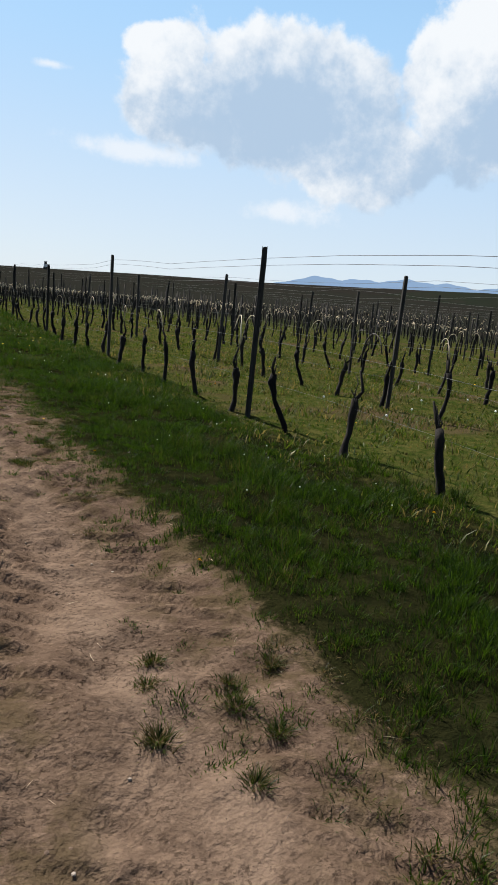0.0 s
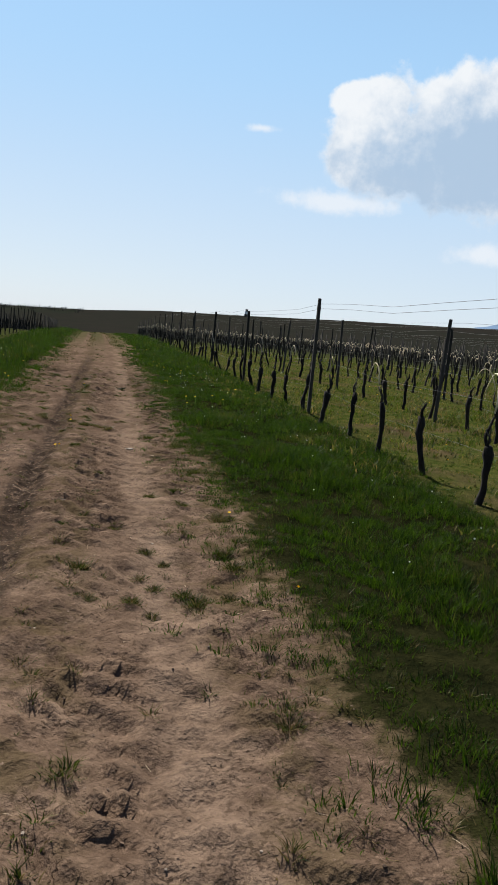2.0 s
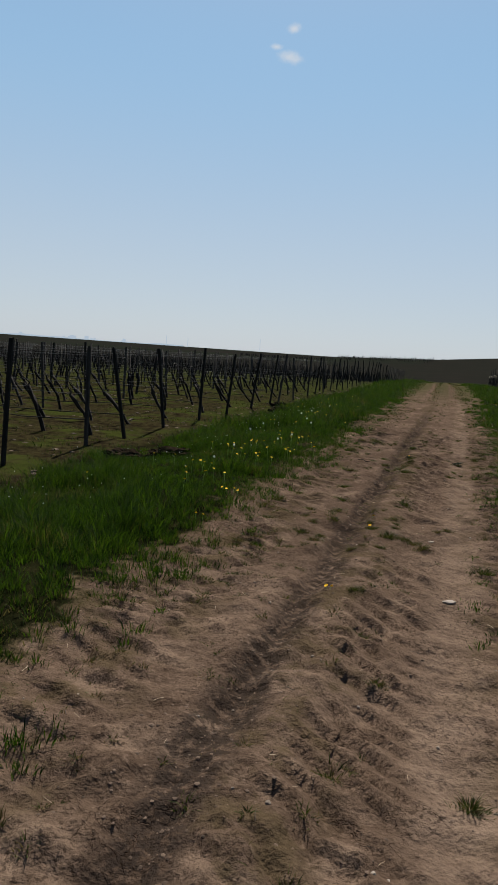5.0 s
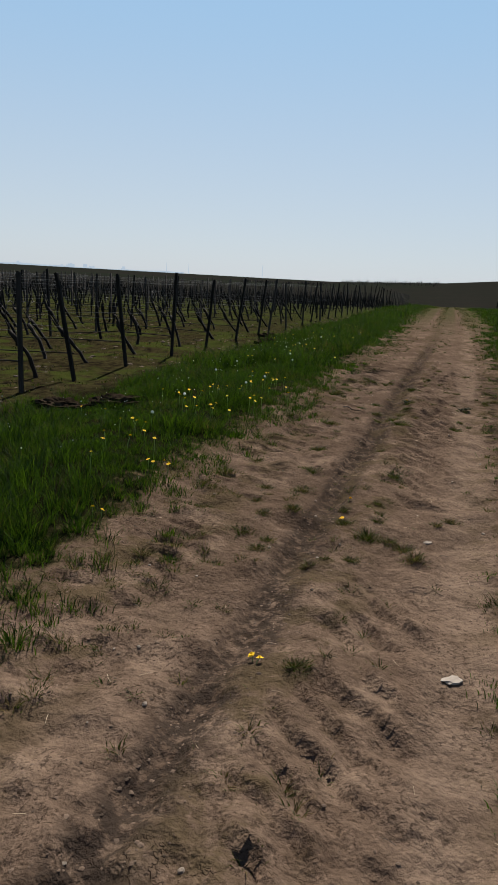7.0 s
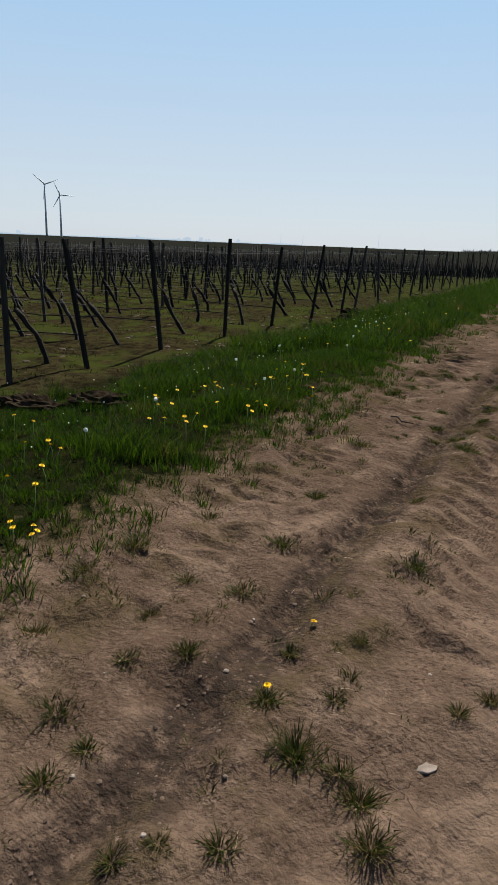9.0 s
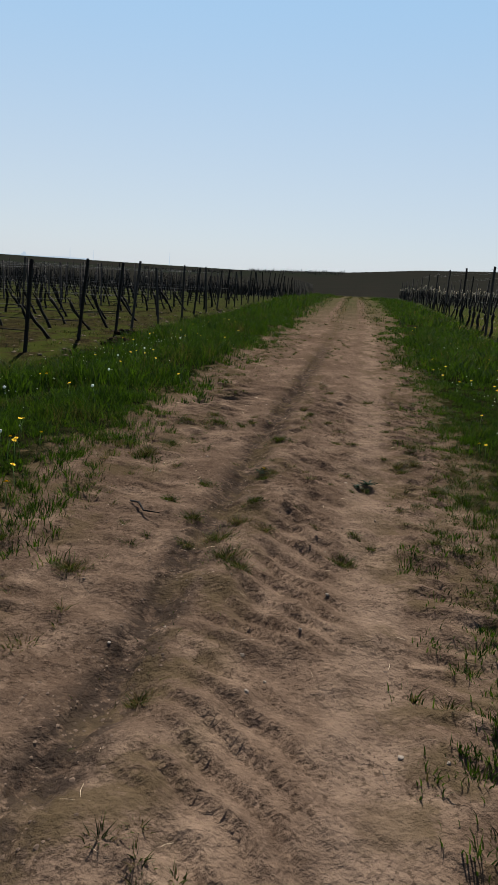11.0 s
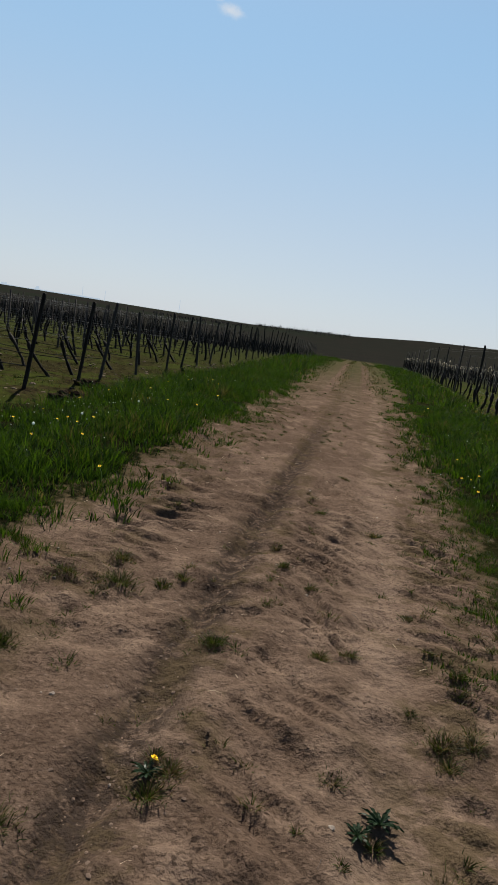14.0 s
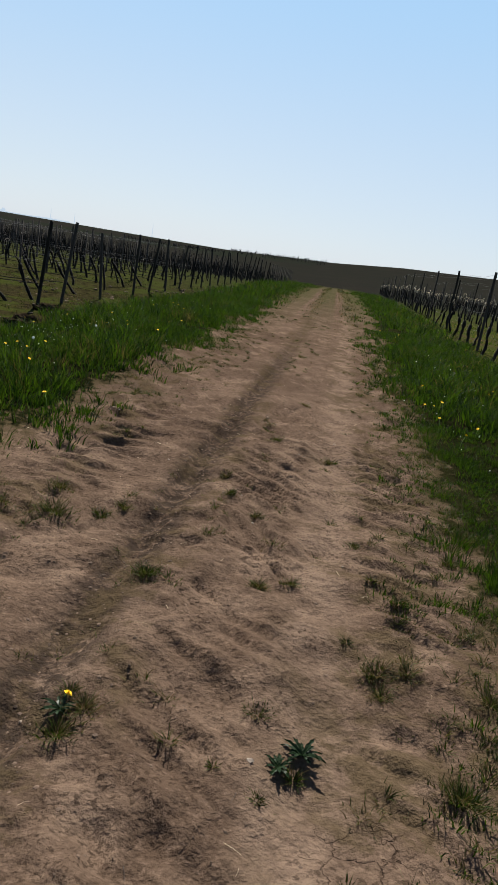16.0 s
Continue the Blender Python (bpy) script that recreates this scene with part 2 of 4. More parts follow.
def ground_material():
    m, t, b = material("ground_earth", 1.0, 0.0)
    p = position(t)
    xyz = t.nodes.new("ShaderNodeSeparateXYZ")
    t.links.new(p, xyz.inputs[0])
    x, y = xyz.outputs[0], xyz.outputs[1]
    wob = math_node(t, "MULTIPLY", math_node(t, "SUBTRACT", noise_tex(t, p, 0.8, 5, 0.65), 0.5), 0.9)
    big, mid, fine = noise_tex(t, p, 0.7, 4), noise_tex(t, p, 6, 8, 0.68), noise_tex(t, p, 40, 6, 0.72)
    xe = math_node(t, "ADD", math_node(t, "ADD", x, wob), math_node(t, "MULTIPLY", math_node(t, "SUBTRACT", mid, 0.5), 1.1))
    dirt = mix(t, ramp(t, big, 0.3, 0.7), (0.060, 0.040, 0.028), (0.098, 0.067, 0.048))
    dirt = mix(t, ramp(t, mid, 0.42, 0.72, 0, 0.7), dirt, (0.040, 0.026, 0.018))
    dirt = mix(t, ramp(t, noise_tex(t, p, 3.2, 5, 0.6), 0.5, 0.68, 0, 0.6), dirt, (0.148, 0.103, 0.074))
    dirt = mix(t, ramp(t, fine, 0.48, 0.75, 0, 0.5), dirt, (0.17, 0.118, 0.086))
    # crumbled rut; its shadow is also painted in, as a broken dark line
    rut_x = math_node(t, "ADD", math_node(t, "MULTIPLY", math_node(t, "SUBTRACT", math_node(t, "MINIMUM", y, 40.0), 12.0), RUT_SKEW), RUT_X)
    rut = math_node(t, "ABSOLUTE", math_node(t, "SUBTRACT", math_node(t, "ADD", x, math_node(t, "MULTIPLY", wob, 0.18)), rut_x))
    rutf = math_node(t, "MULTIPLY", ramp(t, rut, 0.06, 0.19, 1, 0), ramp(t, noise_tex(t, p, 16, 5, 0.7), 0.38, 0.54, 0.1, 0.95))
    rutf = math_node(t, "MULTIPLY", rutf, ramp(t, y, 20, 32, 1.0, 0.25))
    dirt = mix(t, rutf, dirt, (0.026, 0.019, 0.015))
    # pale line where wheels have pressed the earth smooth
    pale = math_node(t, "ABSOLUTE", math_node(t, "SUBTRACT", math_node(t, "SUBTRACT", math_node(t, "ADD", x, math_node(t, "MULTIPLY", wob, 0.2)), rut_x), 0.92))
    dirt = mix(t, math_node(t, "MULTIPLY", ramp(t, pale, 0.05, 0.24, 0.6, 0), ramp(t, mid, 0.35, 0.6, 1.0, 0.4)), dirt, (0.150, 0.106, 0.078))
    # dark crumbs, dead stalks and thatch trodden into the surface
    speck = ramp(t, noise_tex(t, p, 45, 4, 0.65), 0.54, 0.61, 0, 0.7)
    dirt = mix(t, math_node(t, "MULTIPLY", speck, ramp(t, noise_tex(t, p, 2.6, 3), 0.38, 0.58, 0.35, 1.0)), dirt, (0.024, 0.016, 0.011))
    thatch = math_node(t, "MULTIPLY", ramp(t, noise_tex(t, p, 3.1, 6, 0.7), 0.47, 0.60), math_node(t, "MAXIMUM", ramp(t, x, 0.45, 0.95), math_node(t, "MAXIMUM", ramp(t, x, -0.55, -1.0), ramp(t, math_node(t, "ABSOLUTE", math_node(t, "ADD", x, 0.05)), 0.3, 0.1))))
    dirt = mix(t, math_node(t, "MULTIPLY", thatch, 0.8), dirt, mix(t, fine, (0.024, 0.018, 0.010), (0.075, 0.053, 0.030)))
    crack = t.nodes.new("ShaderNodeTexVoronoi")
    crack.feature = "DISTANCE_TO_EDGE"
    crack.inputs["Scale"].default_value = 7.0
    cv = t.nodes.new("ShaderNodeVectorMath")
    cv.operation = "ADD"
    t.links.new(p, cv.inputs[0])
    sc = t.nodes.new("ShaderNodeVectorMath")
    sc.operation = "SCALE"
    sc.inputs[3].default_value = 0.25
    t.links.new(noise_tex(t, p, 6, 4, 0.6, "Color"), sc.inputs[0])
    t.links.new(sc.outputs[0], cv.inputs[1])
    t.links.new(cv.outputs[0], crack.inputs["Vector"])
    crackf = math_node(t, "MULTIPLY", ramp(t, crack.outputs["Distance"], 0.0, 0.018, 1, 0), ramp(t, noise_tex(t, p, 1.7, 2), 0.58, 0.7))
    dirt = mix(t, math_node(t, "MULTIPLY", crackf, 0.35), dirt, (0.07, 0.045, 0.033))
    straw = mix(t, mid, (0.020, 0.018, 0.009), (0.070, 0.050, 0.028))
    # soil under the grass, near black: shade between the blades is in its colour
    shaded_turf = mix(t, ramp(t, mid, 0.3, 0.7), (0.004, 0.005, 0.002), (0.013, 0.013, 0.005))
    vine_floor = mix(t, ramp(t, mid, 0.35, 0.65), (0.014, 0.024, 0.004), (0.046, 0.044, 0.013))
    vine_floor = mix(t, ramp(t, noise_tex(t, p, 0.55, 3), 0.5, 0.68), vine_floor, (0.045, 0.033, 0.018))
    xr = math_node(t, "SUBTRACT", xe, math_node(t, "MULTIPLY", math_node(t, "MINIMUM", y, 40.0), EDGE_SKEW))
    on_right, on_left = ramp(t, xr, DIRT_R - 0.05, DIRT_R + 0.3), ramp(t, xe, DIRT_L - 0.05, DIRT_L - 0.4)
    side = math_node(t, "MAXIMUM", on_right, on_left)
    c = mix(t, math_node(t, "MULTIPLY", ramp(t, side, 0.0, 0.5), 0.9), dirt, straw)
    c = mix(t, ramp(t, side, 0.4, 1.0), c, shaded_turf)
    c = mix(t, ramp(t, math_node(t, "SUBTRACT", xe, math_node(t, "MULTIPLY", y, ROW_SKEW)), ROW_X - 0.5, ROW_X + 0.3), c, vine_floor)
    worked = mix(t, ramp(t, mid, 0.35, 0.65), (0.008, 0.006, 0.004), (0.030, 0.025, 0.011))
    worked = mix(t, ramp(t, noise_tex(t, p, 1.1, 4), 0.45, 0.62, 0, 0.8), worked, (0.026, 0.033, 0.007))
    c = mix(t, ramp(t, xe, LEFT_X + 1.3, LEFT_X + 0.5), c, worked)
    # grassy middle and far end of the track, between two pale wheel lines
    lines = None
    for cx, wide in ((0.86, 0.20), (-0.28, 0.16)):
        one = ramp(t, math_node(t, "ABSOLUTE", math_node(t, "SUBTRACT", math_node(t, "ADD", x, math_node(t, "MULTIPLY", wob, 0.15)), cx)), wide * 0.6, wide * 1.5, 1, 0)
        lines = one if lines is None else math_node(t, "MAXIMUM", lines, one)
    far = math_node(t, "MULTIPLY", ramp(t, y, 24, 55, 0, 0.75), math_node(t, "SUBTRACT", 1.0, math_node(t, "MULTIPLY", lines, ramp(t, y, 90, 50))))
    c = mix(t, math_node(t, "MULTIPLY", far, ramp(t, mid, 0.32, 0.56, 0.1, 1.0)), c, (0.026, 0.032, 0.010))
    # ploughed and distant fields
    dist = math_node(t, "SQRT", math_node(t, "ADD", math_node(t, "MULTIPLY", x, x), math_node(t, "MULTIPLY", y, y)))
    fields = t.nodes.new("ShaderNodeTexVoronoi")
    fields.inputs["Scale"].default_value = 0.006
    t.links.new(p, fields.inputs["Vector"])
    sepc = t.nodes.new("ShaderNodeSeparateColor")
    t.links.new(fields.outputs["Color"], sepc.inputs[0])
    far_c = mix(t, sepc.outputs[0], (0.012, 0.011, 0.010), (0.010, 0.013, 0.009))
    far_c = mix(t, ramp(t, noise_tex(t, p, 0.12, 4), 0.4, 0.7, 0, 0.5), far_c, (0.017, 0.014, 0.012))
    off = math_node(t, "MAXIMUM", ramp(t, x, ROW_X - 0.4, ROW_X + 1.0), ramp(t, x, LEFT_X + 0.8, LEFT_X - 0.6))
    off = math_node(t, "MAXIMUM", math_node(t, "MULTIPLY", off, ramp(t, dist, 42, 90)), ramp(t, dist, 95, 125))
    c = mix(t, off, c, far_c)
    t.links.new(c, b.inputs["Base Color"])
    h = math_node(t, "ADD", math_node(t, "MULTIPLY", noise_tex(t, p, 22, 4, 0.55), 0.8), math_node(t, "MULTIPLY", noise_tex(t, p, 70, 4, 0.6), 0.35))
    h = math_node(t, "SUBTRACT", h, math_node(t, "MULTIPLY", crackf, 0.35))
    bump(t, b, h, 1.0, 0.027)
    return m


# ---- helpers of this place ----
def smooth(e0, e1, v):
    s = np.clip((v - e0) / (e1 - e0), 0, 1)
    return s * s * (3 - 2 * s)


GRID = np.random.RandomState(5).rand(8, 256, 256)


def value_noise(x, y, size, k=0):
    """Smooth noise between -1 and 1 with bumps of that size in metres."""
    g = GRID[k % 8]
    u, v = np.asarray(x) / size + 37.7, np.asarray(y) / size + 91.3
    i, j = np.floor(u).astype(int), np.floor(v).astype(int)
    a, b = u - i, v - j
    a, b = a * a * (3 - 2 * a), b * b * (3 - 2 * b)
    i0, i1, j0, j1 = i % 256, (i + 1) % 256, j % 256, (j + 1) % 256
    return 2 * ((g[i0, j0] * (1 - a) + g[i1, j0] * a) * (1 - b) + (g[i0, j1] * (1 - a) + g[i1, j1] * a) * b) - 1


def hill(x, y):
    """The broad lie of the land: level by the track, a low rise ahead, falling away on one side."""
    r, az = np.hypot(x, y), np.degrees(np.arctan2(x, y))
    el = np.interp(az, HILL_AZ, HILL_EL)
    rise = np.tan(np.radians(el)) * 1.12 * np.clip(r - 70, 0, 385) + 1.45 * smooth(60, 450, r) * (el > 0.15)
    fall = -0.30 * smooth(LEFT_X + 3.4, LEFT_X + 0.6, x) - 0.012 * np.clip(LEFT_X - x, 0, 60)
    return rise + fall * 1.0 - (0.004 * np.clip(y - 40, 0, 22) + 0.032 * np.clip(y - 62, 0, 60) * smooth(-70, -25, x)) * smooth(420, 160, r)


def land(x, y):
    """Height of the ground sheet."""
    x, y = np.asarray(x, float), np.asarray(y, float)
    near = smooth(75, 35, np.hypot(x, y - 12))
    wob = 0.12 * value_noise(x, y, 2.2, 1)
    h = hill(x, y)
    on = smooth(DIRT_L - 0.4, DIRT_L + 0.3, x + wob) * smooth(DIRT_R + 0.4, DIRT_R - 0.3, x + wob - EDGE_SKEW * np.clip(y, 0, 40))
    h = h - 0.035 * on
    # the old rut, drifting across the track, with fine tyre ribs; the fresh wheel lines
    rx = x - RUT_SKEW * (np.clip(y, -10, 40) - 12) + 0.35 * wob
    for cx, deep, wide in ((RUT_X, 0.065, 0.085), (RUT_X - 0.5, 0.018, 0.2), (RUT_X + 0.95, 0.024, 0.15), (RUT_X + 0.30, -0.026, 0.14)):
        h = h - deep * np.exp(-((rx - cx) / wide) ** 2) * on * (1 - 0.7 * smooth(20, 32, y)) * (0.75 + 0.35 * value_noise(x, y, 0.5, 6))
    ribs = np.exp(-((rx - RUT_X + 0.05) / 0.15) ** 4) * np.clip(0.4 + value_noise(x, y, 0.9, 1), 0, 1)
    h = h + near * on * ribs * 0.009 * np.sin(2 * math.pi * rx / 0.075)
    # tractor lugs: slanted bars, steep on the near side, pressed into the earth beside the rut
    for cx, lean, wide in ((RUT_X + 0.50, 0.75, 0.30), (RUT_X + 1.40, 0.55, 0.30), (RUT_X - 0.75, 0.25, 0.32)):
        band = np.exp(-((rx - cx) / wide) ** 4) * on
        ph = (y + lean * (rx - cx) + 0.13 * value_noise(x, y, 0.6, 2) + 0.04 * value_noise(x, y, 0.12, 0)) / 0.17
        saw = ph - np.floor(ph)
        bar = np.where(saw < 0.2, saw / 0.2, (1 - saw) / 0.8) - 0.5
        worn = np.clip(0.52 + 0.6 * value_noise(x, y, 1.1, 3) + 0.8 * value_noise(x, y, 0.22, 2), 0, 1)
        h = h + near * band * worn * 0.050 * bar
    crumb = np.clip(0.5 + 0.7 * value_noise(x, y, 0.8, 7), 0.15, 1)
    h = h + near * on * (0.026 * value_noise(x, y, 0.45, 4) + 0.026 * value_noise(x, y, 0.17, 5)
                         + crumb * (0.022 * np.abs(value_noise(x, y, 0.085, 6)) + 0.013 * value_noise(x, y, 0.045, 0)))
    h = h + near * (1 - on) * (0.05 * value_noise(x, y, 0.9, 4) + 0.02 * value_noise(x, y, 0.3, 5))
    # turned earth along the ends of the perpendicular rows
    turned = np.exp(-((x - LEFT_X - 1.0) / 0.5) ** 2) * smooth(0.0, 0.5, value_noise(x, y, 1.5, 7)) * near
    return h + turned * 0.13 * (0.7 + 0.6 * value_noise(x, y, 0.22, 6))


def axis(fine, dense, growth, reach):
    """Coordinates: even steps over the dense stretch, then growing ones out to reach on both sides."""
    mid = np.arange(dense[0], dense[1], fine)
    out = []
    for sign, start in ((1, mid[-1]), (-1, mid[0])):
        step, at, run = fine, start, []
        while abs(at) < reach:
            step = min(step * growth, 160)
            at += sign * step
            run.append(at)
        out.append(run)
    return np.array(out[1][::-1] + list(mid) + out[0])


def quick_mesh(name, verts, faces, mat, smooth_shade=True):
    """A mesh from arrays: verts n x 3, faces m x k."""
    me = bpy.data.meshes.new(name)
    verts, faces = np.asarray(verts, np.float32), np.asarray(faces, np.int32)
    me.vertices.add(len(verts))
    me.vertices.foreach_set("co", verts.ravel())
    m, k = faces.shape
    me.loops.add(m * k)
    me.loops.foreach_set("vertex_index", faces.ravel())
    me.polygons.add(m)
    me.polygons.foreach_set("loop_start", np.arange(0, m * k, k, dtype=np.int32))
    me.polygons.foreach_set("use_smooth", np.full(m, smooth_shade))
    me.update(calc_edges=True)
    me.materials.append(mat)
    return me


def part(name, me, parent=None, label="", m=None):
    ob = new(name, me)
    if parent is not None:
        ob.parent = parent
    if m is not None:
        ob.matrix_basis = m
    if label:
        tagged(ob, label)
    return ob


def tube(points, radii, sides=7, lumps=0.0, rng=None, cap=True):
    """Vertices and quads of a round tube along points; lumps roughens it."""
    pts = [Vector(p) for p in points]
    verts, faces = [], []
    for i, p in enumerate(pts):
        d = (pts[min(i + 1, len(pts) - 1)] - pts[max(i - 1, 0)]).normalized()
        u = d.cross(Vector((0.31, 0.9, 0.17))).normalized()
        w = d.cross(u)
        for s in range(sides):
            a = 2 * math.pi * s / sides
            r = radii[i] * (1 + (lumps * rng.uniform(-1, 1) if rng else 0))
            verts.append(p + r * (math.cos(a) * u + math.sin(a) * w))
    for i in range(len(pts) - 1):
        for s in range(sides):
            t = (s + 1) % sides
            faces.append((i * sides + s, i * sides + t, (i + 1) * sides + t, (i + 1) * sides + s))
    if cap:
        for i, flip in ((0, 1), (len(pts) - 1, 0)):
            verts.append(pts[i])
            c = len(verts) - 1
            for s in range(sides):
                t = (s + 1) % sides
                q = (i * sides + s, i * sides + t)
                faces.append((q[1], q[0], c, c) if flip else (q[0], q[1], c, c))
    return verts, faces


def tube_mesh(name, points, radii, mat, **kw):
    v, f = tube(points, radii, **kw)
    bm = bmesh.new()
    vs = [bm.verts.new(p) for p in v]
    for q in f:
        ids = list(dict.fromkeys(q))
        try:
            bm.faces.new([vs[i] for i in ids])
        except ValueError:
            pass
    for face in bm.faces:
        face.smooth = True
    bm.normal_update()
    me = bpy.data.meshes.new(name)
    bm.to_mesh(me)
    bm.free()
    me.materials.append(mat)
    return me


def join_tubes(lists):
    verts, faces = [], []
    for v, f in lists:
        o = len(verts)
        verts += [tuple(p) for p in v]
        faces += [tuple(i + o for i in q) for q in f]
    return verts, faces


# ---- the ground ----
gx, gy = axis(0.022, (DIRT_L - 0.2, DIRT_R + 0.65), 1.13, 4300), axis(0.022, (2.2, 20.5), 1.06, 4300)
XX, YY = np.meshgrid(gx, gy)
ZZ = land(XX, YY)
nx, ny = len(gx), len(gy)
idx = np.arange(nx * ny).reshape(ny, nx)
ground_faces = np.stack([idx[:-1, :-1], idx[:-1, 1:], idx[1:, 1:], idx[1:, :-1]], -1).reshape(-1, 4)
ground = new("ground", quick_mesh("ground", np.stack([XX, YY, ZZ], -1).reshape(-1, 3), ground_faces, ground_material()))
tagged(ground, "reddish bare earth farm track between grassy verges and vineyards", "ground", kind="structure")


def gz(x, y):
    return float(land(x, y))


# ---- posts and vines ----
def post_mesh(rng, height):
    """A squared, split wooden stake with worn arrises, buried 0.3 m."""
    bm = bmesh.new()
    w, d = 0.030, 0.027
    rings = []
    for z in (-0.3, 0.0, 0.5 * height, 0.93 * height, height):
        k = 1.0 if z < height else 0.9
        j = rng.uniform(-0.006, 0.006)
        ring = []
        for sx, sy in ((-1, -0.7), (-0.7, -1), (0.7, -1), (1, -0.7), (1, 0.7), (0.7, 1), (-0.7, 1), (-1, 0.7)):
            ring.append(bm.verts.new((sx * w * k + j, sy * d * k + rng.uniform(-0.003, 0.003), z + (rng.uniform(-0.012, 0.012) if z == height else 0))))
        rings.append(ring)
    for a, b in zip(rings, rings[1:]):
        for i in range(8):
            bm.faces.new((a[i], a[(i + 1) % 8], b[(i + 1) % 8], b[i]))
    bm.faces.new(rings[-1])
    me = bpy.data.meshes.new("post")
    bm.to_mesh(me)
    bm.free()
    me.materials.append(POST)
    return me


def trunk_points(rng, height, lean):
    pts, x, y = [], 0.0, 0.0
    bend, phase = rng.uniform(0.018, 0.06), rng.uniform(0, 6)
    for i in range(9):
        s = i / 8
        z = -0.12 + s * (height + 0.12)
        pts.append((lean * s * height + bend * math.sin(phase + 4.5 * s) + rng.uniform(-0.012, 0.012),
                    0.5 * bend * math.cos(phase + 3.7 * s) + rng.uniform(-0.012, 0.012), z))
    return pts


def trunk_radii(rng):
    base = rng.uniform(0.029, 0.041)
    prof = (1.3, 1.12, 1.0, 0.92, 0.9, 0.95, 1.08, 1.35, 1.0)
    return [base * p * rng.uniform(0.9, 1.12) for p in prof]


def cane_points(rng, top, way, size):
    """A pruned cane bent over in an arch along the row."""
    n, pts = 10, []
    for i in range(n):
        s = i / (n - 1)
        a = math.pi * 0.86 * s
        pts.append((top[0] + rng.uniform(-0.006, 0.006) + 0.03 * s, top[1] + way * size * (1 - math.cos(a)) * 0.55,
                    top[2] + size * 0.9 * math.sin(a) + 0.03))
    return pts


def spur_points(rng, top, way, length):
    return [(top[0] + rng.uniform(-0.02, 0.02) * i, top[1] + way * length * 0.25 * i / 3 + rng.uniform(-0.02, 0.02), top[2] + length * i / 3)
            for i in range(4)]


def make_vine(rng, height, lean, arched, dark):
    """One vine: gnarled trunk, a fork, one or two canes. Its row runs along its own y."""
    root = new("grapevine")
    tp = trunk_points(rng, height, lean)
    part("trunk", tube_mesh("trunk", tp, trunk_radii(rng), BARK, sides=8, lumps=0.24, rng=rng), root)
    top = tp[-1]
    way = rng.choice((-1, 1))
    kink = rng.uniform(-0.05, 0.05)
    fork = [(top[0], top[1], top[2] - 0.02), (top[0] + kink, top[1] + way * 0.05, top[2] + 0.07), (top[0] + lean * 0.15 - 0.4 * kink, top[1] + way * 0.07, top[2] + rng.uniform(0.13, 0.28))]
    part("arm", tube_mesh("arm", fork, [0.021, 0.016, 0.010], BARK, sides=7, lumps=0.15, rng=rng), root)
    if arched:
        cp = cane_points(rng, fork[-1], way, rng.uniform(0.24, 0.38))
        part("cane", tube_mesh("cane", cp, [0.0085 - 0.0004 * i for i in range(10)], CANE_DARK if dark else CANE, sides=5), root,
             "" if dark else "pale bent fruiting cane")
    for k in range(rng.choice((1, 2))):
        sp = spur_points(rng, (top[0], top[1], top[2] - 0.01), rng.uniform(-1, 1), rng.uniform(0.1, 0.26))
        part("spur", tube_mesh("spur", sp, [0.009, 0.007, 0.005, 0.003], CANE_DARK, sides=5), root)
    return root


def vine_soup(rng, height, lean, arched):
    """The same vine as plain arrays for the far rows."""
    tp = trunk_points(rng, height, lean)[::2]
    rr = trunk_radii(rng)[::2]
    parts = [tube(tp, [1.1 * r for r in rr], sides=4, cap=False)]
    top = tp[-1]
    way = rng.choice((-1, 1))
    parts.append(tube([top, (top[0], top[1] + way * 0.05, top[2] + 0.25)], [0.025, 0.012], sides=3, cap=False))
    if arched:
        parts.append(tube(cane_points(rng, (top[0], top[1], top[2] + 0.2), way, 0.28)[::3], [0.010] * 4, sides=3, cap=False))
    return join_tubes(parts)


def scatter_soup(name, protos, places, mat, label, category, smooth_shade=True):
    """Many far pieces as one object: places are rows of x, y, z, turn, size."""
    vs, fs, o = [], [], 0
    for k, (x, y, z, turn, size) in enumerate(places):
        v, f = protos[k % len(protos)]
        c, s = math.cos(turn), math.sin(turn)
        vs.append(np.stack([x + size * (v[:, 0] * c - v[:, 1] * s), y + size * (v[:, 0] * s + v[:, 1] * c), z + size * v[:, 2]], -1))
        fs.append(f + o)
        o += len(v)
    ob = new(name, quick_mesh(name, np.concatenate(vs), np.concatenate(fs), mat, smooth_shade))
    return tagged(ob, label, category, kind="stuff")


rng = random.Random(11)
post_meshes = [post_mesh(rng, h) for h in (1.95, 1.92, 2.0, 1.88)]
left_post_meshes = [post_mesh(rng, h) for h in (1.70, 1.66, 1.74, 1.64)]


def set_post(mesh, x, y, lean_x, lean_y, label, group, turn=0.0):
    ob = new("vineyard_post", mesh)
    ob.matrix_basis = pose(x, y, gz(x, y), lean_y, lean_x, turn)
    return tagged(ob, label, "post", group)


# rows that run along the track: vines every VINE_STEP, posts every POST_STEP
VINES = [make_vine(rng, rng.uniform(0.50, 0.74), rng.uniform(-0.12, 0.12), i % 2 == 0, i % 5 == 4) for i in range(14)]
for v in VINES:
    tagged(v, "dark gnarled grapevine trunk with a bent pruned cane", "grapevine", "vines along the track")
soup_protos = []
for i in range(12):
    v, f = vine_soup(rng, rng.uniform(0.62, 0.78), rng.uniform(-0.1, 0.1), False)
    soup_protos.append((np.array(v), np.array(f)))
cane_protos = []
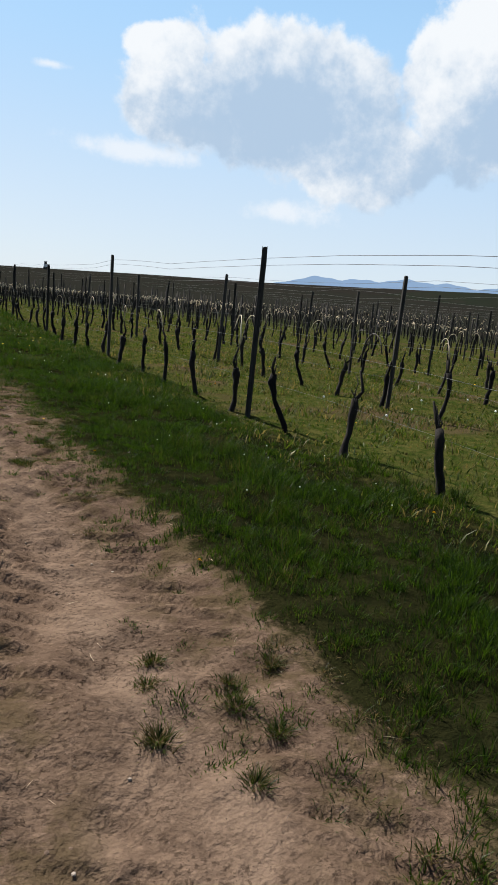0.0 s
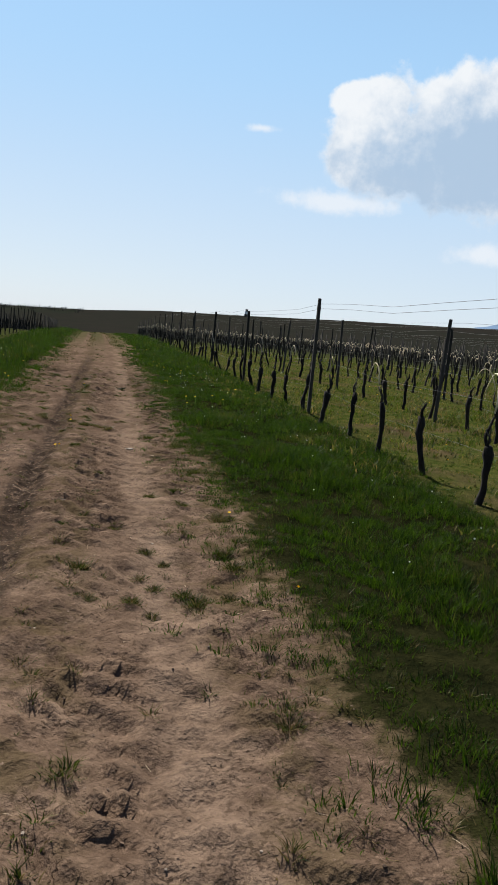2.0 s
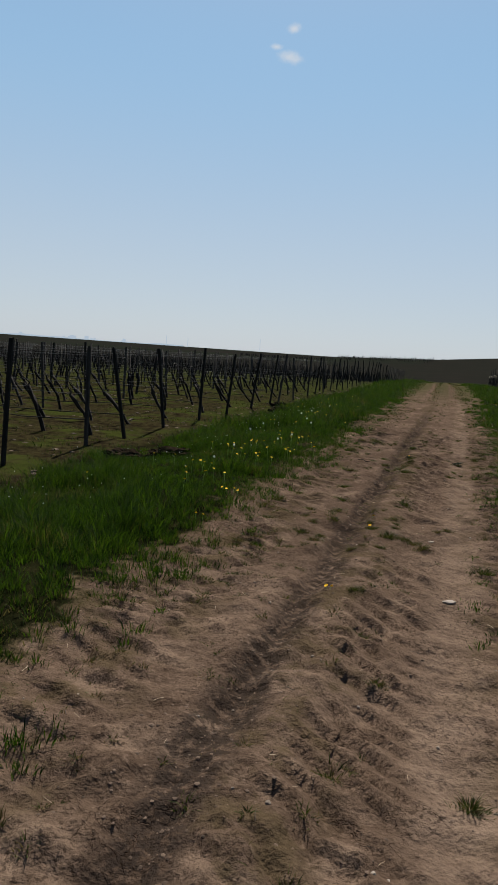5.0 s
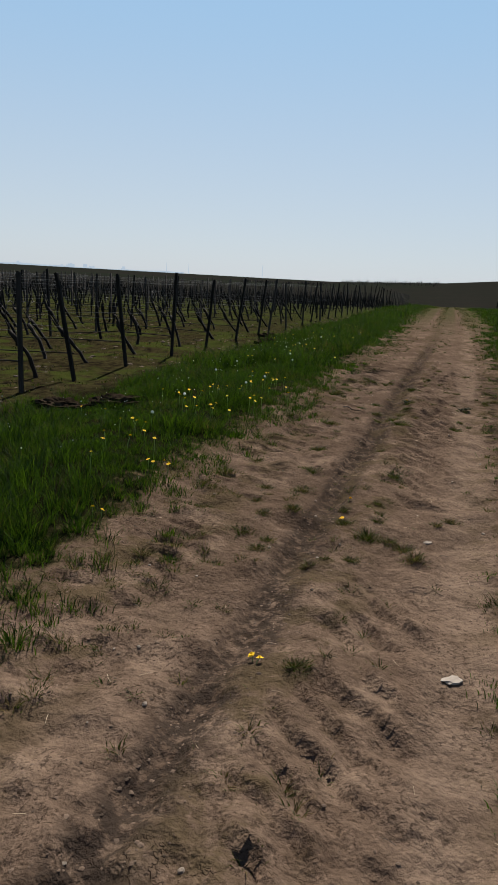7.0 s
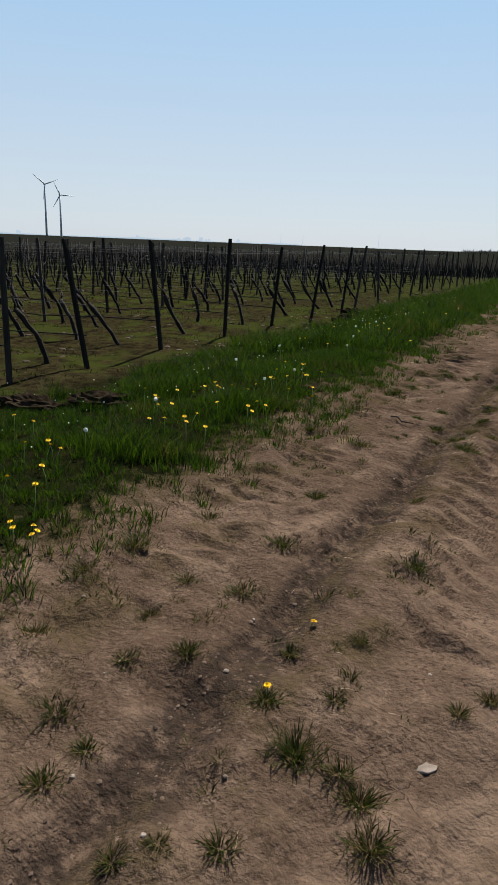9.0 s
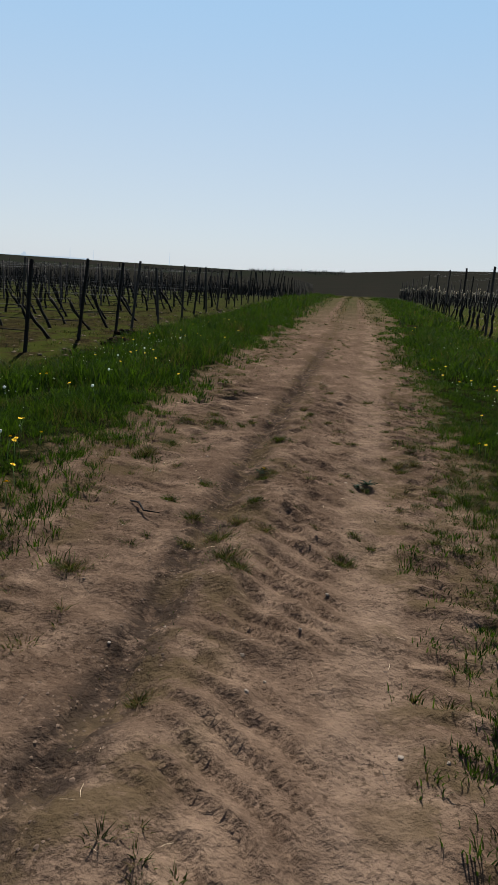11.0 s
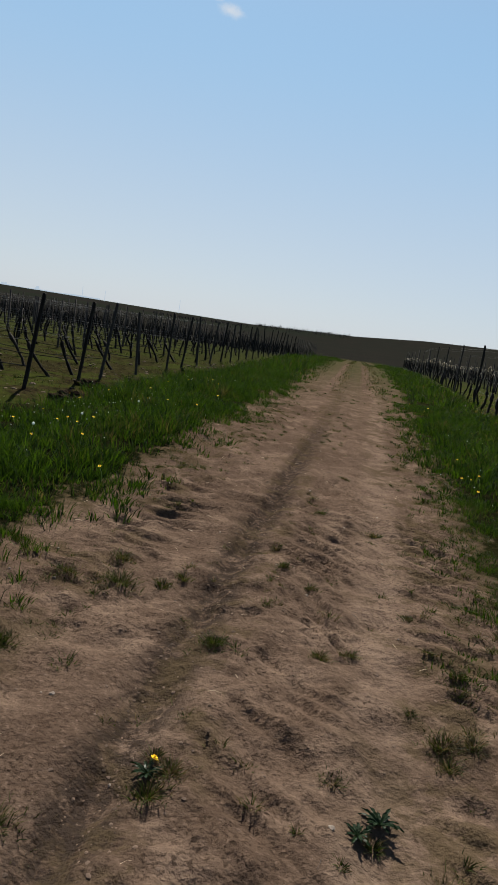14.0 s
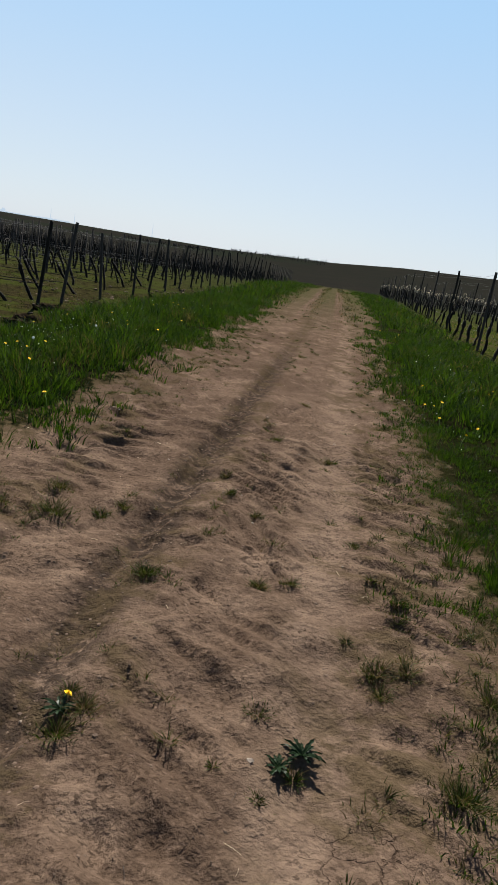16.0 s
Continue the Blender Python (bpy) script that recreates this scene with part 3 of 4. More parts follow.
for i in range(10):
    v, f = tube(cane_points(rng, (0, 0, 0.9), rng.choice((-1, 1)), 0.28)[::2], [0.011] * 5, sides=3, cap=False)
    cane_protos.append((np.array([tuple(p) for p in v]), np.array(f)))

far_vines, far_canes, far_posts, placed = [], [], [], 0
for row in range(26):
    x0 = ROW_X + row * ROW_STEP
    shift = 0.0 if row == 0 else rng.uniform(0, VINE_STEP)
    yv = ROW_START + shift
    while yv < 105:
        loose = 0.3 if row == 0 else 1.0
        y = yv + loose * rng.uniform(-0.12, 0.12)
        x = x0 + ROW_SKEW * y + loose * rng.uniform(-0.05, 0.05)
        if rng.random() > 0.05 or row == 0:
            near = (row < 1 and y < 48) or (row < 3 and y < 34) or (row < 5 and y < 26)
            turn = rng.choice((0, 180)) + rng.uniform(-25, 25)
            if near:
                if placed < len(VINES):
                    VINES[placed].matrix_basis = pose(x, y, gz(x, y), rng.uniform(-6, 6), rng.uniform(-5, 5), turn)
                else:
                    copy_thing(VINES[placed % len(VINES)], pose(x, y, gz(x, y), rng.uniform(-6, 6), rng.uniform(-5, 5), turn))
                placed += 1
            else:
                far_vines.append((x, y, gz(x, y), radians(turn), rng.uniform(0.9, 1.12)))
                if rng.random() < 0.7:
                    far_canes.append((x, y, gz(x, y), radians(turn), rng.uniform(0.9, 1.1)))
        yv += VINE_STEP
    yp = POST_START + (0 if row == 0 else (POST_ROW2 - POST_START if row == 1 else rng.uniform(0, POST_STEP)))
    while yp < 105:
        y = yp + loose * rng.uniform(-0.15, 0.15)
        xp = x0 + ROW_SKEW * y
        if (row < 4 and y < 60) or (row < 10 and y < 30):
            set_post(rng.choice(post_meshes), xp, y, loose * rng.uniform(-2, 2), loose * rng.uniform(-3, 3),
                     "weathered grey wooden vineyard stake standing in a vine row", "stakes along the track", rng.uniform(0, 90))
        else:
            far_posts.append((xp, y, gz(xp, y), rng.uniform(0, 3), rng.uniform(0.95, 1.04)))
        yp += POST_STEP
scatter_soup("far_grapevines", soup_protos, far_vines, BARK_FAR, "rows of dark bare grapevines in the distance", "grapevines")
scatter_soup("far_canes", cane_protos, far_canes, CANE, "pale bent canes of the distant vine rows", "canes")


def box_proto(w, h):
    v = np.array([(sx * w, sy * w, z) for z in (-0.2, h) for sx, sy in ((-1, -1), (1, -1), (1, 1), (-1, 1))])
    f = np.array([(0, 1, 5, 4), (1, 2, 6, 5), (2, 3, 7, 6), (3, 0, 4, 7), (4, 5, 6, 7)])
    return v, f


scatter_soup("far_stakes", [box_proto(0.035, 1.95), box_proto(0.033, 1.88)], far_posts, POST, "distant wooden stakes of the vine rows", "posts")


def wire(name, points, r, mat, label, category="wire"):
    v, f = tube(points, [r] * len(points), sides=4, cap=False)
    ob = new(name, quick_mesh(name, np.array([tuple(p) for p in v]), np.array(f), mat))
    return tagged(ob, label, category, "trellis wires")


for row in range(9):
    x0 = ROW_X + row * ROW_STEP
    for z in ((0.48, 0.95, 1.80, 1.88) if row < 2 else (0.95, 1.86) if row < 4 else (1.86,)):
        ys = np.arange(POST_START - POST_STEP * 2, 70 if row < 4 else 45, POST_STEP / 4)
        pts = [(x0 + ROW_SKEW * y + 0.035, y, gz(x0 + ROW_SKEW * y, y) + z - 0.03 * math.sin(math.pi * (k % 4) / 4) + 0.008 * math.sin(y * 3.1 + row)) for k, y in enumerate(ys)]
        wire("trellis_wire", pts, 0.0018 if z < 1.5 else 0.0024, WIRE, "thin galvanised trellis wire strung between the stakes")

# rows that run away from the track on the other side
LVINES = [make_vine(rng, rng.uniform(0.62, 0.8), -rng.uniform(0.3, 0.8), i % 2 == 0, True) for i in range(10)]
for v in LVINES:
    tagged(v, "dark slanting grapevine trunk tied to a low wire", "grapevine", "vines of the cross rows")
lsoup = []
for i in range(10):
    v, f = vine_soup(rng, rng.uniform(0.65, 0.85), rng.uniform(-0.7, 0.3), True)
    lsoup.append((np.array(v), np.array(f)))
lplaced, far_vines, far_posts = 0, [], []
for row in range(46):
    y0 = LEFT_ROWS[row] if row < len(LEFT_ROWS) else LEFT_ROWS[-1] + 2.1 * (row - len(LEFT_ROWS) + 1)
    lean = LEANS[row % len(LEANS)]
    if y0 < 75:
        ob = set_post(left_post_meshes[row % 4], LEFT_X, y0, lean[0], lean[1], "leaning weathered end post of a vine row", "end posts")
    else:
        far_posts.append((LEFT_X, y0, gz(LEFT_X, y0), 0.3, 0.93))
    x = LEFT_X - 0.7
    k = 0
    while x > LEFT_X - 48:
        px, py = x + rng.uniform(-0.12, 0.12), y0 + rng.uniform(-0.06, 0.06)
        near = (k < 4 and y0 < 40) or (k < 9 and y0 < 27)
        if rng.random() > 0.06:
            turn = -90 if rng.random() < 0.5 else 90
            if near:
                m = pose(px, py, gz(px, py), rng.uniform(-8, 8), rng.uniform(-12, 12), rng.uniform(-30, 30))
                if lplaced < len(LVINES):
                    LVINES[lplaced].matrix_basis = m
                else:
                    copy_thing(LVINES[lplaced % len(LVINES)], m)
                lplaced += 1
            else:
                far_vines.append((px, py, gz(px, py), rng.uniform(-0.6, 0.6), rng.uniform(0.9, 1.15)))
        if k % 4 == 3:
            xp = x - 0.5
            if k < 14 and y0 < 34:
                set_post(rng.choice(left_post_meshes), xp, y0, rng.uniform(-4, 4), rng.uniform(-3, 3),
                         "weathered wooden stake inside a vine row", "stakes of the cross rows", rng.uniform(0, 90))
            else:
                far_posts.append((xp, y0, gz(xp, y0), rng.uniform(0, 3), rng.uniform(0.88, 0.96)))
        x -= 1.05
        k += 1
    if y0 < 45:
        xs = np.arange(LEFT_X - 0.02, LEFT_X - 34, -1.25)
        pts = [(x, y0 + 0.04, gz(x, y0) + 0.42 + 0.03 * math.sin(x * 1.7 + row)) for x in xs]
        wire("drip_hose", pts, 0.009, HOSE, "black drip hose hung low along a vine row", "hose")
        for z in (0.85, 1.5):
            pts = [(x, y0 + 0.04, gz(x, y0) + z) for x in xs]
            wire("trellis_wire", pts, 0.0024, WIRE, "thin galvanised trellis wire strung between the stakes")
scatter_soup("far_cross_grapevines", lsoup, far_vines, BARK_FAR, "dark tangled grapevines of the distant cross rows", "grapevines")
scatter_soup("far_cross_stakes", [box_proto(0.033, 1.8), box_proto(0.03, 1.75)], far_posts, POST, "distant wooden stakes of the cross rows", "posts")

crest = random.Random(31)
places = []
for k in range(420):
    a, r = radians(crest.uniform(-17, -1)), crest.uniform(300, 420)
    x, y = r * math.sin(a), r * math.cos(a)
    places.append((x, y, gz(x, y), crest.uniform(0, 3), crest.uniform(0.4, 0.75)))
scatter_soup("hillside_stakes", [box_proto(0.12, 1.95), box_proto(0.2, 1.3)], places, POST, "stakes and vines on the far hillside", "posts")


# ---- grass ----
def blades(name, px, py, height, width, bend, mat, label, seed, category="grass", way=None):
    """Many tapered, bent blades of grass as one object."""
    r = np.random.RandomState(seed)
    n = len(px)
    a, t = r.uniform(0, 2 * math.pi, n), r.uniform(0, 2 * math.pi, n)
    if way is not None:
        t = way
    h, w = height * r.uniform(0.55, 1.25, n), width * r.uniform(0.7, 1.3, n)
    b = bend * r.uniform(0.3, 1.4, n) * h
    z = land(px, py) - 0.01
    cx, cy, bx, by = np.cos(a) * w, np.sin(a) * w, np.cos(t) * b, np.sin(t) * b
    v = np.empty((n, 5, 3))
    v[:, 0] = np.stack([px - cx, py - cy, z], -1)
    v[:, 1] = np.stack([px + cx, py + cy, z], -1)
    v[:, 2] = np.stack([px + 0.75 * cx + 0.35 * bx, py + 0.75 * cy + 0.35 * by, z + 0.62 * h], -1)
    v[:, 3] = np.stack([px - 0.75 * cx + 0.35 * bx, py - 0.75 * cy + 0.35 * by, z + 0.62 * h], -1)
    v[:, 4] = np.stack([px + bx, py + by, z + h], -1)
    k = np.arange(n)[:, None] * 5
    f = np.concatenate([k + np.array([[0, 1, 2]]), k + np.array([[0, 2, 3]]), k + np.array([[3, 2, 4]])])
    ob = new(name, quick_mesh(name, v.reshape(-1, 3), f, mat))
    return tagged(ob, label, category, kind="stuff")


def spread(seed, x0, x1, y0, y1, n, clump=0.35, edge=None):
    """Random places in a strip, gathered into clumps; edge(x, y) gives the chance to keep one."""
    r = np.random.RandomState(seed)
    x, y = r.uniform(x0, x1, n), r.uniform(y0, y1, n)
    keep = r.rand(n) < np.clip(0.62 + clump * value_noise(x, y, 0.16, seed) * 1.3 + 0.18 * value_noise(x, y, 0.6, seed + 1), 0.05, 1)
    if edge is not None:
        keep &= r.rand(n) < edge(x, y)
    return x[keep], y[keep]


def right_edge(x, y):
    x = x - EDGE_SKEW * np.clip(y, 0, 40)
    return smooth(DIRT_R - 0.5, DIRT_R + 0.45, x + 0.28 * value_noise(x, y, 0.8, 3) + 0.1 * value_noise(x, y, 0.25, 4)) * smooth(ROW_X + 0.3, ROW_X - 0.5, x)


def left_edge(x, y):
    return smooth(DIRT_L + 0.45, DIRT_L - 0.45, x + 0.28 * value_noise(x, y, 0.8, 5) + 0.1 * value_noise(x, y, 0.25, 6)) * smooth(LEFT_X + 0.5, LEFT_X + 1.7, x + 0.3 * value_noise(x, y, 1.1, 2))


def lush(x, y, k):
    return 0.65 + 0.7 * (value_noise(x, y, 0.7, k) + 0.5 * value_noise(x, y, 0.25, k + 1))


def tussocks(name, cx, cy, tall, per, radius, width, bend, mat, label, seed):
    """Grass in tussocks: blades that lean outwards from the middle of each."""
    r = np.random.RandomState(seed)
    n = len(cx)
    size = r.uniform(0.6, 1.4, n)
    who = np.repeat(np.arange(n), per)
    a, d = r.uniform(0, 2 * math.pi, n * per), np.abs(r.normal(0, 1, n * per)) * radius * size[who]
    x, y = cx[who] + np.cos(a) * d, cy[who] + np.sin(a) * d
    way = a + r.normal(0, 0.7, n * per)
    return blades(name, x, y, tall[who] * size[who], width, bend, mat, label, seed + 1, way=way)


def verge(seed, x0, x1, y0, y1, n, per, tall, radius, width, edge, label):
    cx, cy = spread(seed, x0, x1, y0, y1, n, 0.2, edge=edge)
    rim = np.minimum(smooth(DIRT_R - 0.4, DIRT_R + 0.9, cx - EDGE_SKEW * np.clip(cy, 0, 40)) + smooth(DIRT_L + 0.3, DIRT_L - 1.0, cx), 1)
    t = tall * np.clip((1.15 * lush(cx, cy, seed) + 0.1) * (0.3 + 0.7 * rim), 0.42, 2.2)
    tussocks("verge_grass", cx, cy, t, per, radius, width, 0.7, GRASS, label, seed * 3)


RIGHT_GRASS, LEFT_GRASS = "lush dark green grass on the verge of the track", "tall green grass with dandelions beside the track"
verge(21, DIRT_R - 0.5, ROW_X + 0.5, 1.5, 12, 7600, 42, 0.078, 0.042, 0.0020, right_edge, RIGHT_GRASS)
verge(22, DIRT_R - 0.3, ROW_X + 0.9, 12, 22, 5600, 36, 0.085, 0.047, 0.0026, right_edge, RIGHT_GRASS)
verge(33, DIRT_R, ROW_X + 1.2, 22, 34, 4200, 24, 0.12, 0.07, 0.0062, right_edge, RIGHT_GRASS)
verge(23, DIRT_R - 0.3, ROW_X + 2.4, 34, 80, 4000, 12, 0.15, 0.14, 0.013, right_edge, RIGHT_GRASS)
verge(24, LEFT_X + 0.3, DIRT_L + 0.5, 7.5, 19, 7800, 33, 0.14, 0.048, 0.0028, left_edge, LEFT_GRASS)
verge(25, LEFT_X + 0.3, DIRT_L + 0.5, 19, 36, 7000, 22, 0.16, 0.065, 0.0052, left_edge, LEFT_GRASS)
verge(26, LEFT_X + 0.3, DIRT_L + 0.3, 36, 85, 4000, 12, 0.17, 0.15, 0.014, left_edge, LEFT_GRASS)
gxp, gyp = spread(27, ROW_X - 0.6, ROW_X + 7, 2.5, 20, 60000, 0.6)
blades("vineyard_weeds", gxp, gyp, 0.085 * np.clip(lush(gxp, gyp, 4), 0.3, 2.2), 0.0055, 0.9, WEED, "short yellowish grass and weeds between the vines", 7, "weeds")
gxp, gyp = spread(28, ROW_X - 0.6, ROW_X + 20, 6, 46, 65000, 0.6)
blades("vineyard_weeds", gxp, gyp, 0.10 * np.clip(lush(gxp, gyp, 4), 0.3, 2.2), 0.012, 0.9, WEED, "short yellowish grass and weeds between the vines", 8, "weeds")
gxp, gyp = spread(29, LEFT_X - 15, LEFT_X + 1.6, 8, 42, 45000, 0.7)
blades("vineyard_weeds", gxp, gyp, 0.06 * np.clip(lush(gxp, gyp, 5), 0.2, 2.2), 0.009, 0.9, WEED_DARK, "thin short weeds on worked vineyard soil", 9, "weeds")

# tufts that grow out of the bare earth: x, y, radius, stretch by stretch of the track
tr = np.random.RandomState(40)
TUFTS_E = [(0.36, 18.74, 0.057), (0.61, 18.02, 0.061), (0.47, 17.9, 0.059), (-0.02, 17.75, 0.09), (0.92, 18.59, 0.071),
           (0.47, 18.99, 0.052), (0.16, 18.95, 0.052), (0.07, 19.4, 0.048), (0.47, 22.18, 0.076), (0.71, 16.85, 0.038),
           (0.61, 16.7, 0.036), (0.47, 16.77, 0.028), (0.57, 17.07, 0.061), (0.98, 17.42, 0.104), (1.0, 17.31, 0.056),
           (1.1, 17.43, 0.064), (0.87, 17.6, 0.036), (1.09, 17.8, 0.065), (0.99, 18.16, 0.057), (1.45, 18.64, 0.082),
           (1.61, 19.03, 0.09), (-0.76, 18.57, 0.1), (-0.64, 18.21, 0.136), (-0.45, 18.39, 0.062), (-0.37, 18.53, 0.056),
           (-0.04, 16.94, 0.05), (0.03, 16.88, 0.078), (-0.01, 16.77, 0.076), (1.4, 17.36, 0.082), (1.22, 16.89, 0.09),
           (1.27, 17.83, 0.04), (0.77, 20.24, 0.067), (0.32, 20.5, 0.059)]
TUFTS_D = [(0.64, 15.86, 0.052), (0.26, 16.16, 0.051), (0.58, 15.49, 0.082), (1.07, 15.75, 0.069), (1.24, 16.87, 0.126),
           (1.37, 16.7, 0.106), (0.73, 15.73, 0.034), (0.01, 16.09, 0.1), (-0.03, 15.79, 0.08), (0.13, 15.72, 0.078),
           (-0.01, 15.31, 0.109), (0.08, 15.17, 0.084), (-0.32, 15.83, 0.083), (-0.26, 15.44, 0.074), (-0.39, 16.51, 0.13),
           (-0.52, 16.08, 0.065), (-0.97, 17.07, 0.103), (0.4, 15.9, 0.035), (0.93, 16.4, 0.041), (-0.93, 18.18, 0.14),
           (-0.9, 17.41, 0.11)]
TUFTS_C = [(0.06, 12.43, 0.067), (0.12, 13.14, 0.109), (-0.54, 13.09, 0.114), (-0.51, 12.59, 0.112), (-0.76, 12.26, 0.071),
           (-0.45, 12.04, 0.085), (-0.62, 11.91, 0.074), (-0.67, 11.61, 0.138), (-0.48, 11.52, 0.065), (-0.5, 11.36, 0.08),
           (0.06, 11.8, 0.11), (0.2, 11.79, 0.072), (0.28, 11.73, 0.079), (-0.11, 11.96, 0.069), (0.09, 12.06, 0.06),
           (0.35, 11.59, 0.075), (-0.19, 11.26, 0.057), (-0.11, 11.34, 0.049), (0.02, 11.41, 0.057), (0.46, 12.22, 0.041),
           (0.54, 12.36, 0.043), (-0.15, 12.27, 0.043), (-0.1, 15.56, 0.14), (-0.09, 14.13, 0.071), (-0.71, 14.98, 0.108),
           (-1.21, 15.22, 0.138), (-1.04, 13.25, 0.094), (-1.14, 12.7, 0.14), (-1.2, 12.39, 0.132), (-1.04, 11.91, 0.127),
           (-0.78, 12.58, 0.077), (-0.62, 13.8, 0.102)]
TUFTS_B = [(0.15, 8.34, 0.076), (0.11, 7.77, 0.044), (0.32, 7.49, 0.068), (-0.02, 7.53, 0.055), (0.62, 8.36, 0.068),
           (0.87, 8.19, 0.099), (0.87, 8.62, 0.091), (0.81, 11.22, 0.14), (0.23, 9.1, 0.05), (1.12, 9.31, 0.106),
           (1.1, 7.8, 0.091), (0.99, 7.02, 0.098), (1.0, 6.78, 0.103), (0.51, 7.09, 0.061), (0.6, 6.92, 0.058), (0.44, 6.7, 0.075),
           (0.11, 6.74, 0.098), (0.16, 6.37, 0.077), (0.38, 6.3, 0.075), (0.51, 6.53, 0.051), (0.66, 6.46, 0.08),
           (0.71, 6.31, 0.096), (0.89, 6.34, 0.079), (0.47, 6.17, 0.045), (-0.03, 10.25, 0.074)]
TUFTS_A = [(0.44, 2.8, 0.084), (0.79, 2.99, 0.086), (0.5, 3.06, 0.074), (1.01, 3.04, 0.06), (0.74, 2.83, 0.099),
           (0.57, 3.2, 0.068), (0.81, 2.66, 0.07), (0.62, 2.48, 0.063)]
TUFTS = TUFTS_A + TUFTS_B + TUFTS_C + TUFTS_D + TUFTS_E
for k in range(1500):
    y = tr.uniform(1.3, 34)
    band = tr.rand()
    x = tr.normal(0.90 + 0.02 * y, 0.24) if band < 0.36 else tr.normal(-0.05 + 0.012 * y, 0.12) if band < 0.5 else tr.normal(-1.0, 0.3) if band < 0.88 else tr.uniform(DIRT_L, DIRT_R)
    if value_noise(x, y, 1.4, 3) > -0.1:
        TUFTS.append((x, y, tr.uniform(0.018, 0.055) + (0.02 if band < 0.88 else 0)))
for k in range(2600):
    y = tr.uniform(1.3, 30)
    x = tr.normal(DIRT_R + 0.10 + EDGE_SKEW * y, 0.20) if k < 1400 else tr.normal(DIRT_L + 0.05, 0.22) if k < 2300 else tr.normal(-0.75, 0.2)
    if value_noise(x, y, 0.5, 2) > -0.3:
        TUFTS.append((x, y, tr.uniform(0.025, 0.075)))
TUFTS = np.array(TUFTS)


def clump(name, places, seed, label):
    """Low tufts of given radius: blades that fan outwards, tallest in the middle."""
    r = np.random.RandomState(seed)
    count = np.clip(places[:, 2] * (np.arange(len(places)) < 130) * 2300 + places[:, 2] * 700, 18, 280).astype(int)
    who = np.repeat(np.arange(len(places)), count)
    n = len(who)
    rad = places[who, 2]
    a, d = r.uniform(0, 2 * math.pi, n), np.abs(r.normal(0, 0.5, n))
    x, y = places[who, 0] + np.cos(a) * d * rad, places[who, 1] + np.sin(a) * d * rad
    tall = np.clip(0.018 + 0.22 * rad, 0.016, 0.044) * np.clip(1.15 - 0.5 * d, 0.35, 1.2) * r.uniform(0.7, 1.3, len(places))[who]
    return blades(name, x, y, tall, 0.0021, 1.25, TUFT, label, seed + 1, way=a + r.normal(0, 0.6, n))


clump("grass_tufts", TUFTS, 10, "small dry-tipped grass tufts growing in the bare earth")
gxp, gyp = spread(31, DIRT_L - 0.5, DIRT_R + 1.2, 1.0, 30, 110000, 0.9,
                  edge=lambda x, y: np.clip(1.4 * smooth(0.50, 1.05, x - EDGE_SKEW * y) * smooth(1.75, 1.3, x - EDGE_SKEW * y) + 1.2 * smooth(-0.65, -1.35, x) + 0.25 * smooth(0.3, 0.0, abs(x + 0.15)), 0, 1) * smooth(-0.15, 0.4, value_noise(x, y, 0.3, 6) + 0.25 * smooth(0.8, 1.1, abs(x - 0.1))))
blades("sparse_grass", gxp, gyp, np.full(len(gxp), 0.024), 0.0020, 1.4, TUFT, "thin trodden grass along the edges of the track", 11)
gxp, gyp = spread(32, DIRT_L - 0.5, DIRT_R + 0.5, 34, 110, 30000, 0.9,
                  edge=lambda x, y: np.clip(smooth(0.6, 1.15, x) + smooth(-0.75, -1.3, x) + 0.8 * smooth(0.35, 0.0, abs(x + 0.1)), 0, 1))
blades("sparse_grass", gxp, gyp, np.full(len(gxp), 0.06), 0.011, 1.0, TUFT, "thin trodden grass along the edges of the track", 12)


# ---- dandelions ----
def make_dandelion(seed, height, head, seeded=False):
    r = random.Random(seed)
    root = new("dandelion")
    top = (r.uniform(-0.03, 0.03), r.uniform(-0.03, 0.03), height)
    part("stem", tube_mesh("stem", [(0, 0, -0.02), (top[0] * 0.3, top[1] * 0.3, height * 0.6), top], [0.0022, 0.002, 0.0018], STALK, sides=5), root)
    bm = bmesh.new()
    if seeded:
        bmesh.ops.create_icosphere(bm, subdivisions=2, radius=head)
        for v in bm.verts:
            v.co *= r.uniform(0.82, 1.08)
    else:
        for ring, (n, tilt, size) in enumerate(((14, 0.18, 1.0), (11, 0.5, 0.78), (7, 0.95, 0.5))):
            for i in range(n):
                a = 2 * math.pi * (i + 0.4 * ring) / n + r.uniform(-0.1, 0.1)
                d = Vector((math.cos(a) * math.cos(tilt), math.sin(a) * math.cos(tilt), math.sin(tilt)))
                s = Vector((-math.sin(a), math.cos(a), 0)) * head * 0.17
                p = d * head * size
                lift = Vector((0, 0, 0.002 * ring))
                bm.faces.new([bm.verts.new(q + lift) for q in (-0.35 * s, 0.35 * s, p * 0.7 + s, p + 0.3 * s, p - 0.3 * s, p * 0.7 - s)])
    me = bpy.data.meshes.new("flower_head")
    bm.to_mesh(me)
    bm.free()
    me.materials.append(PUFF if seeded else PETAL)
    part("seed_head" if seeded else "flower_head", me, root, "", pose(*top, r.uniform(-25, 25), r.uniform(-25, 25), 0))
    return root


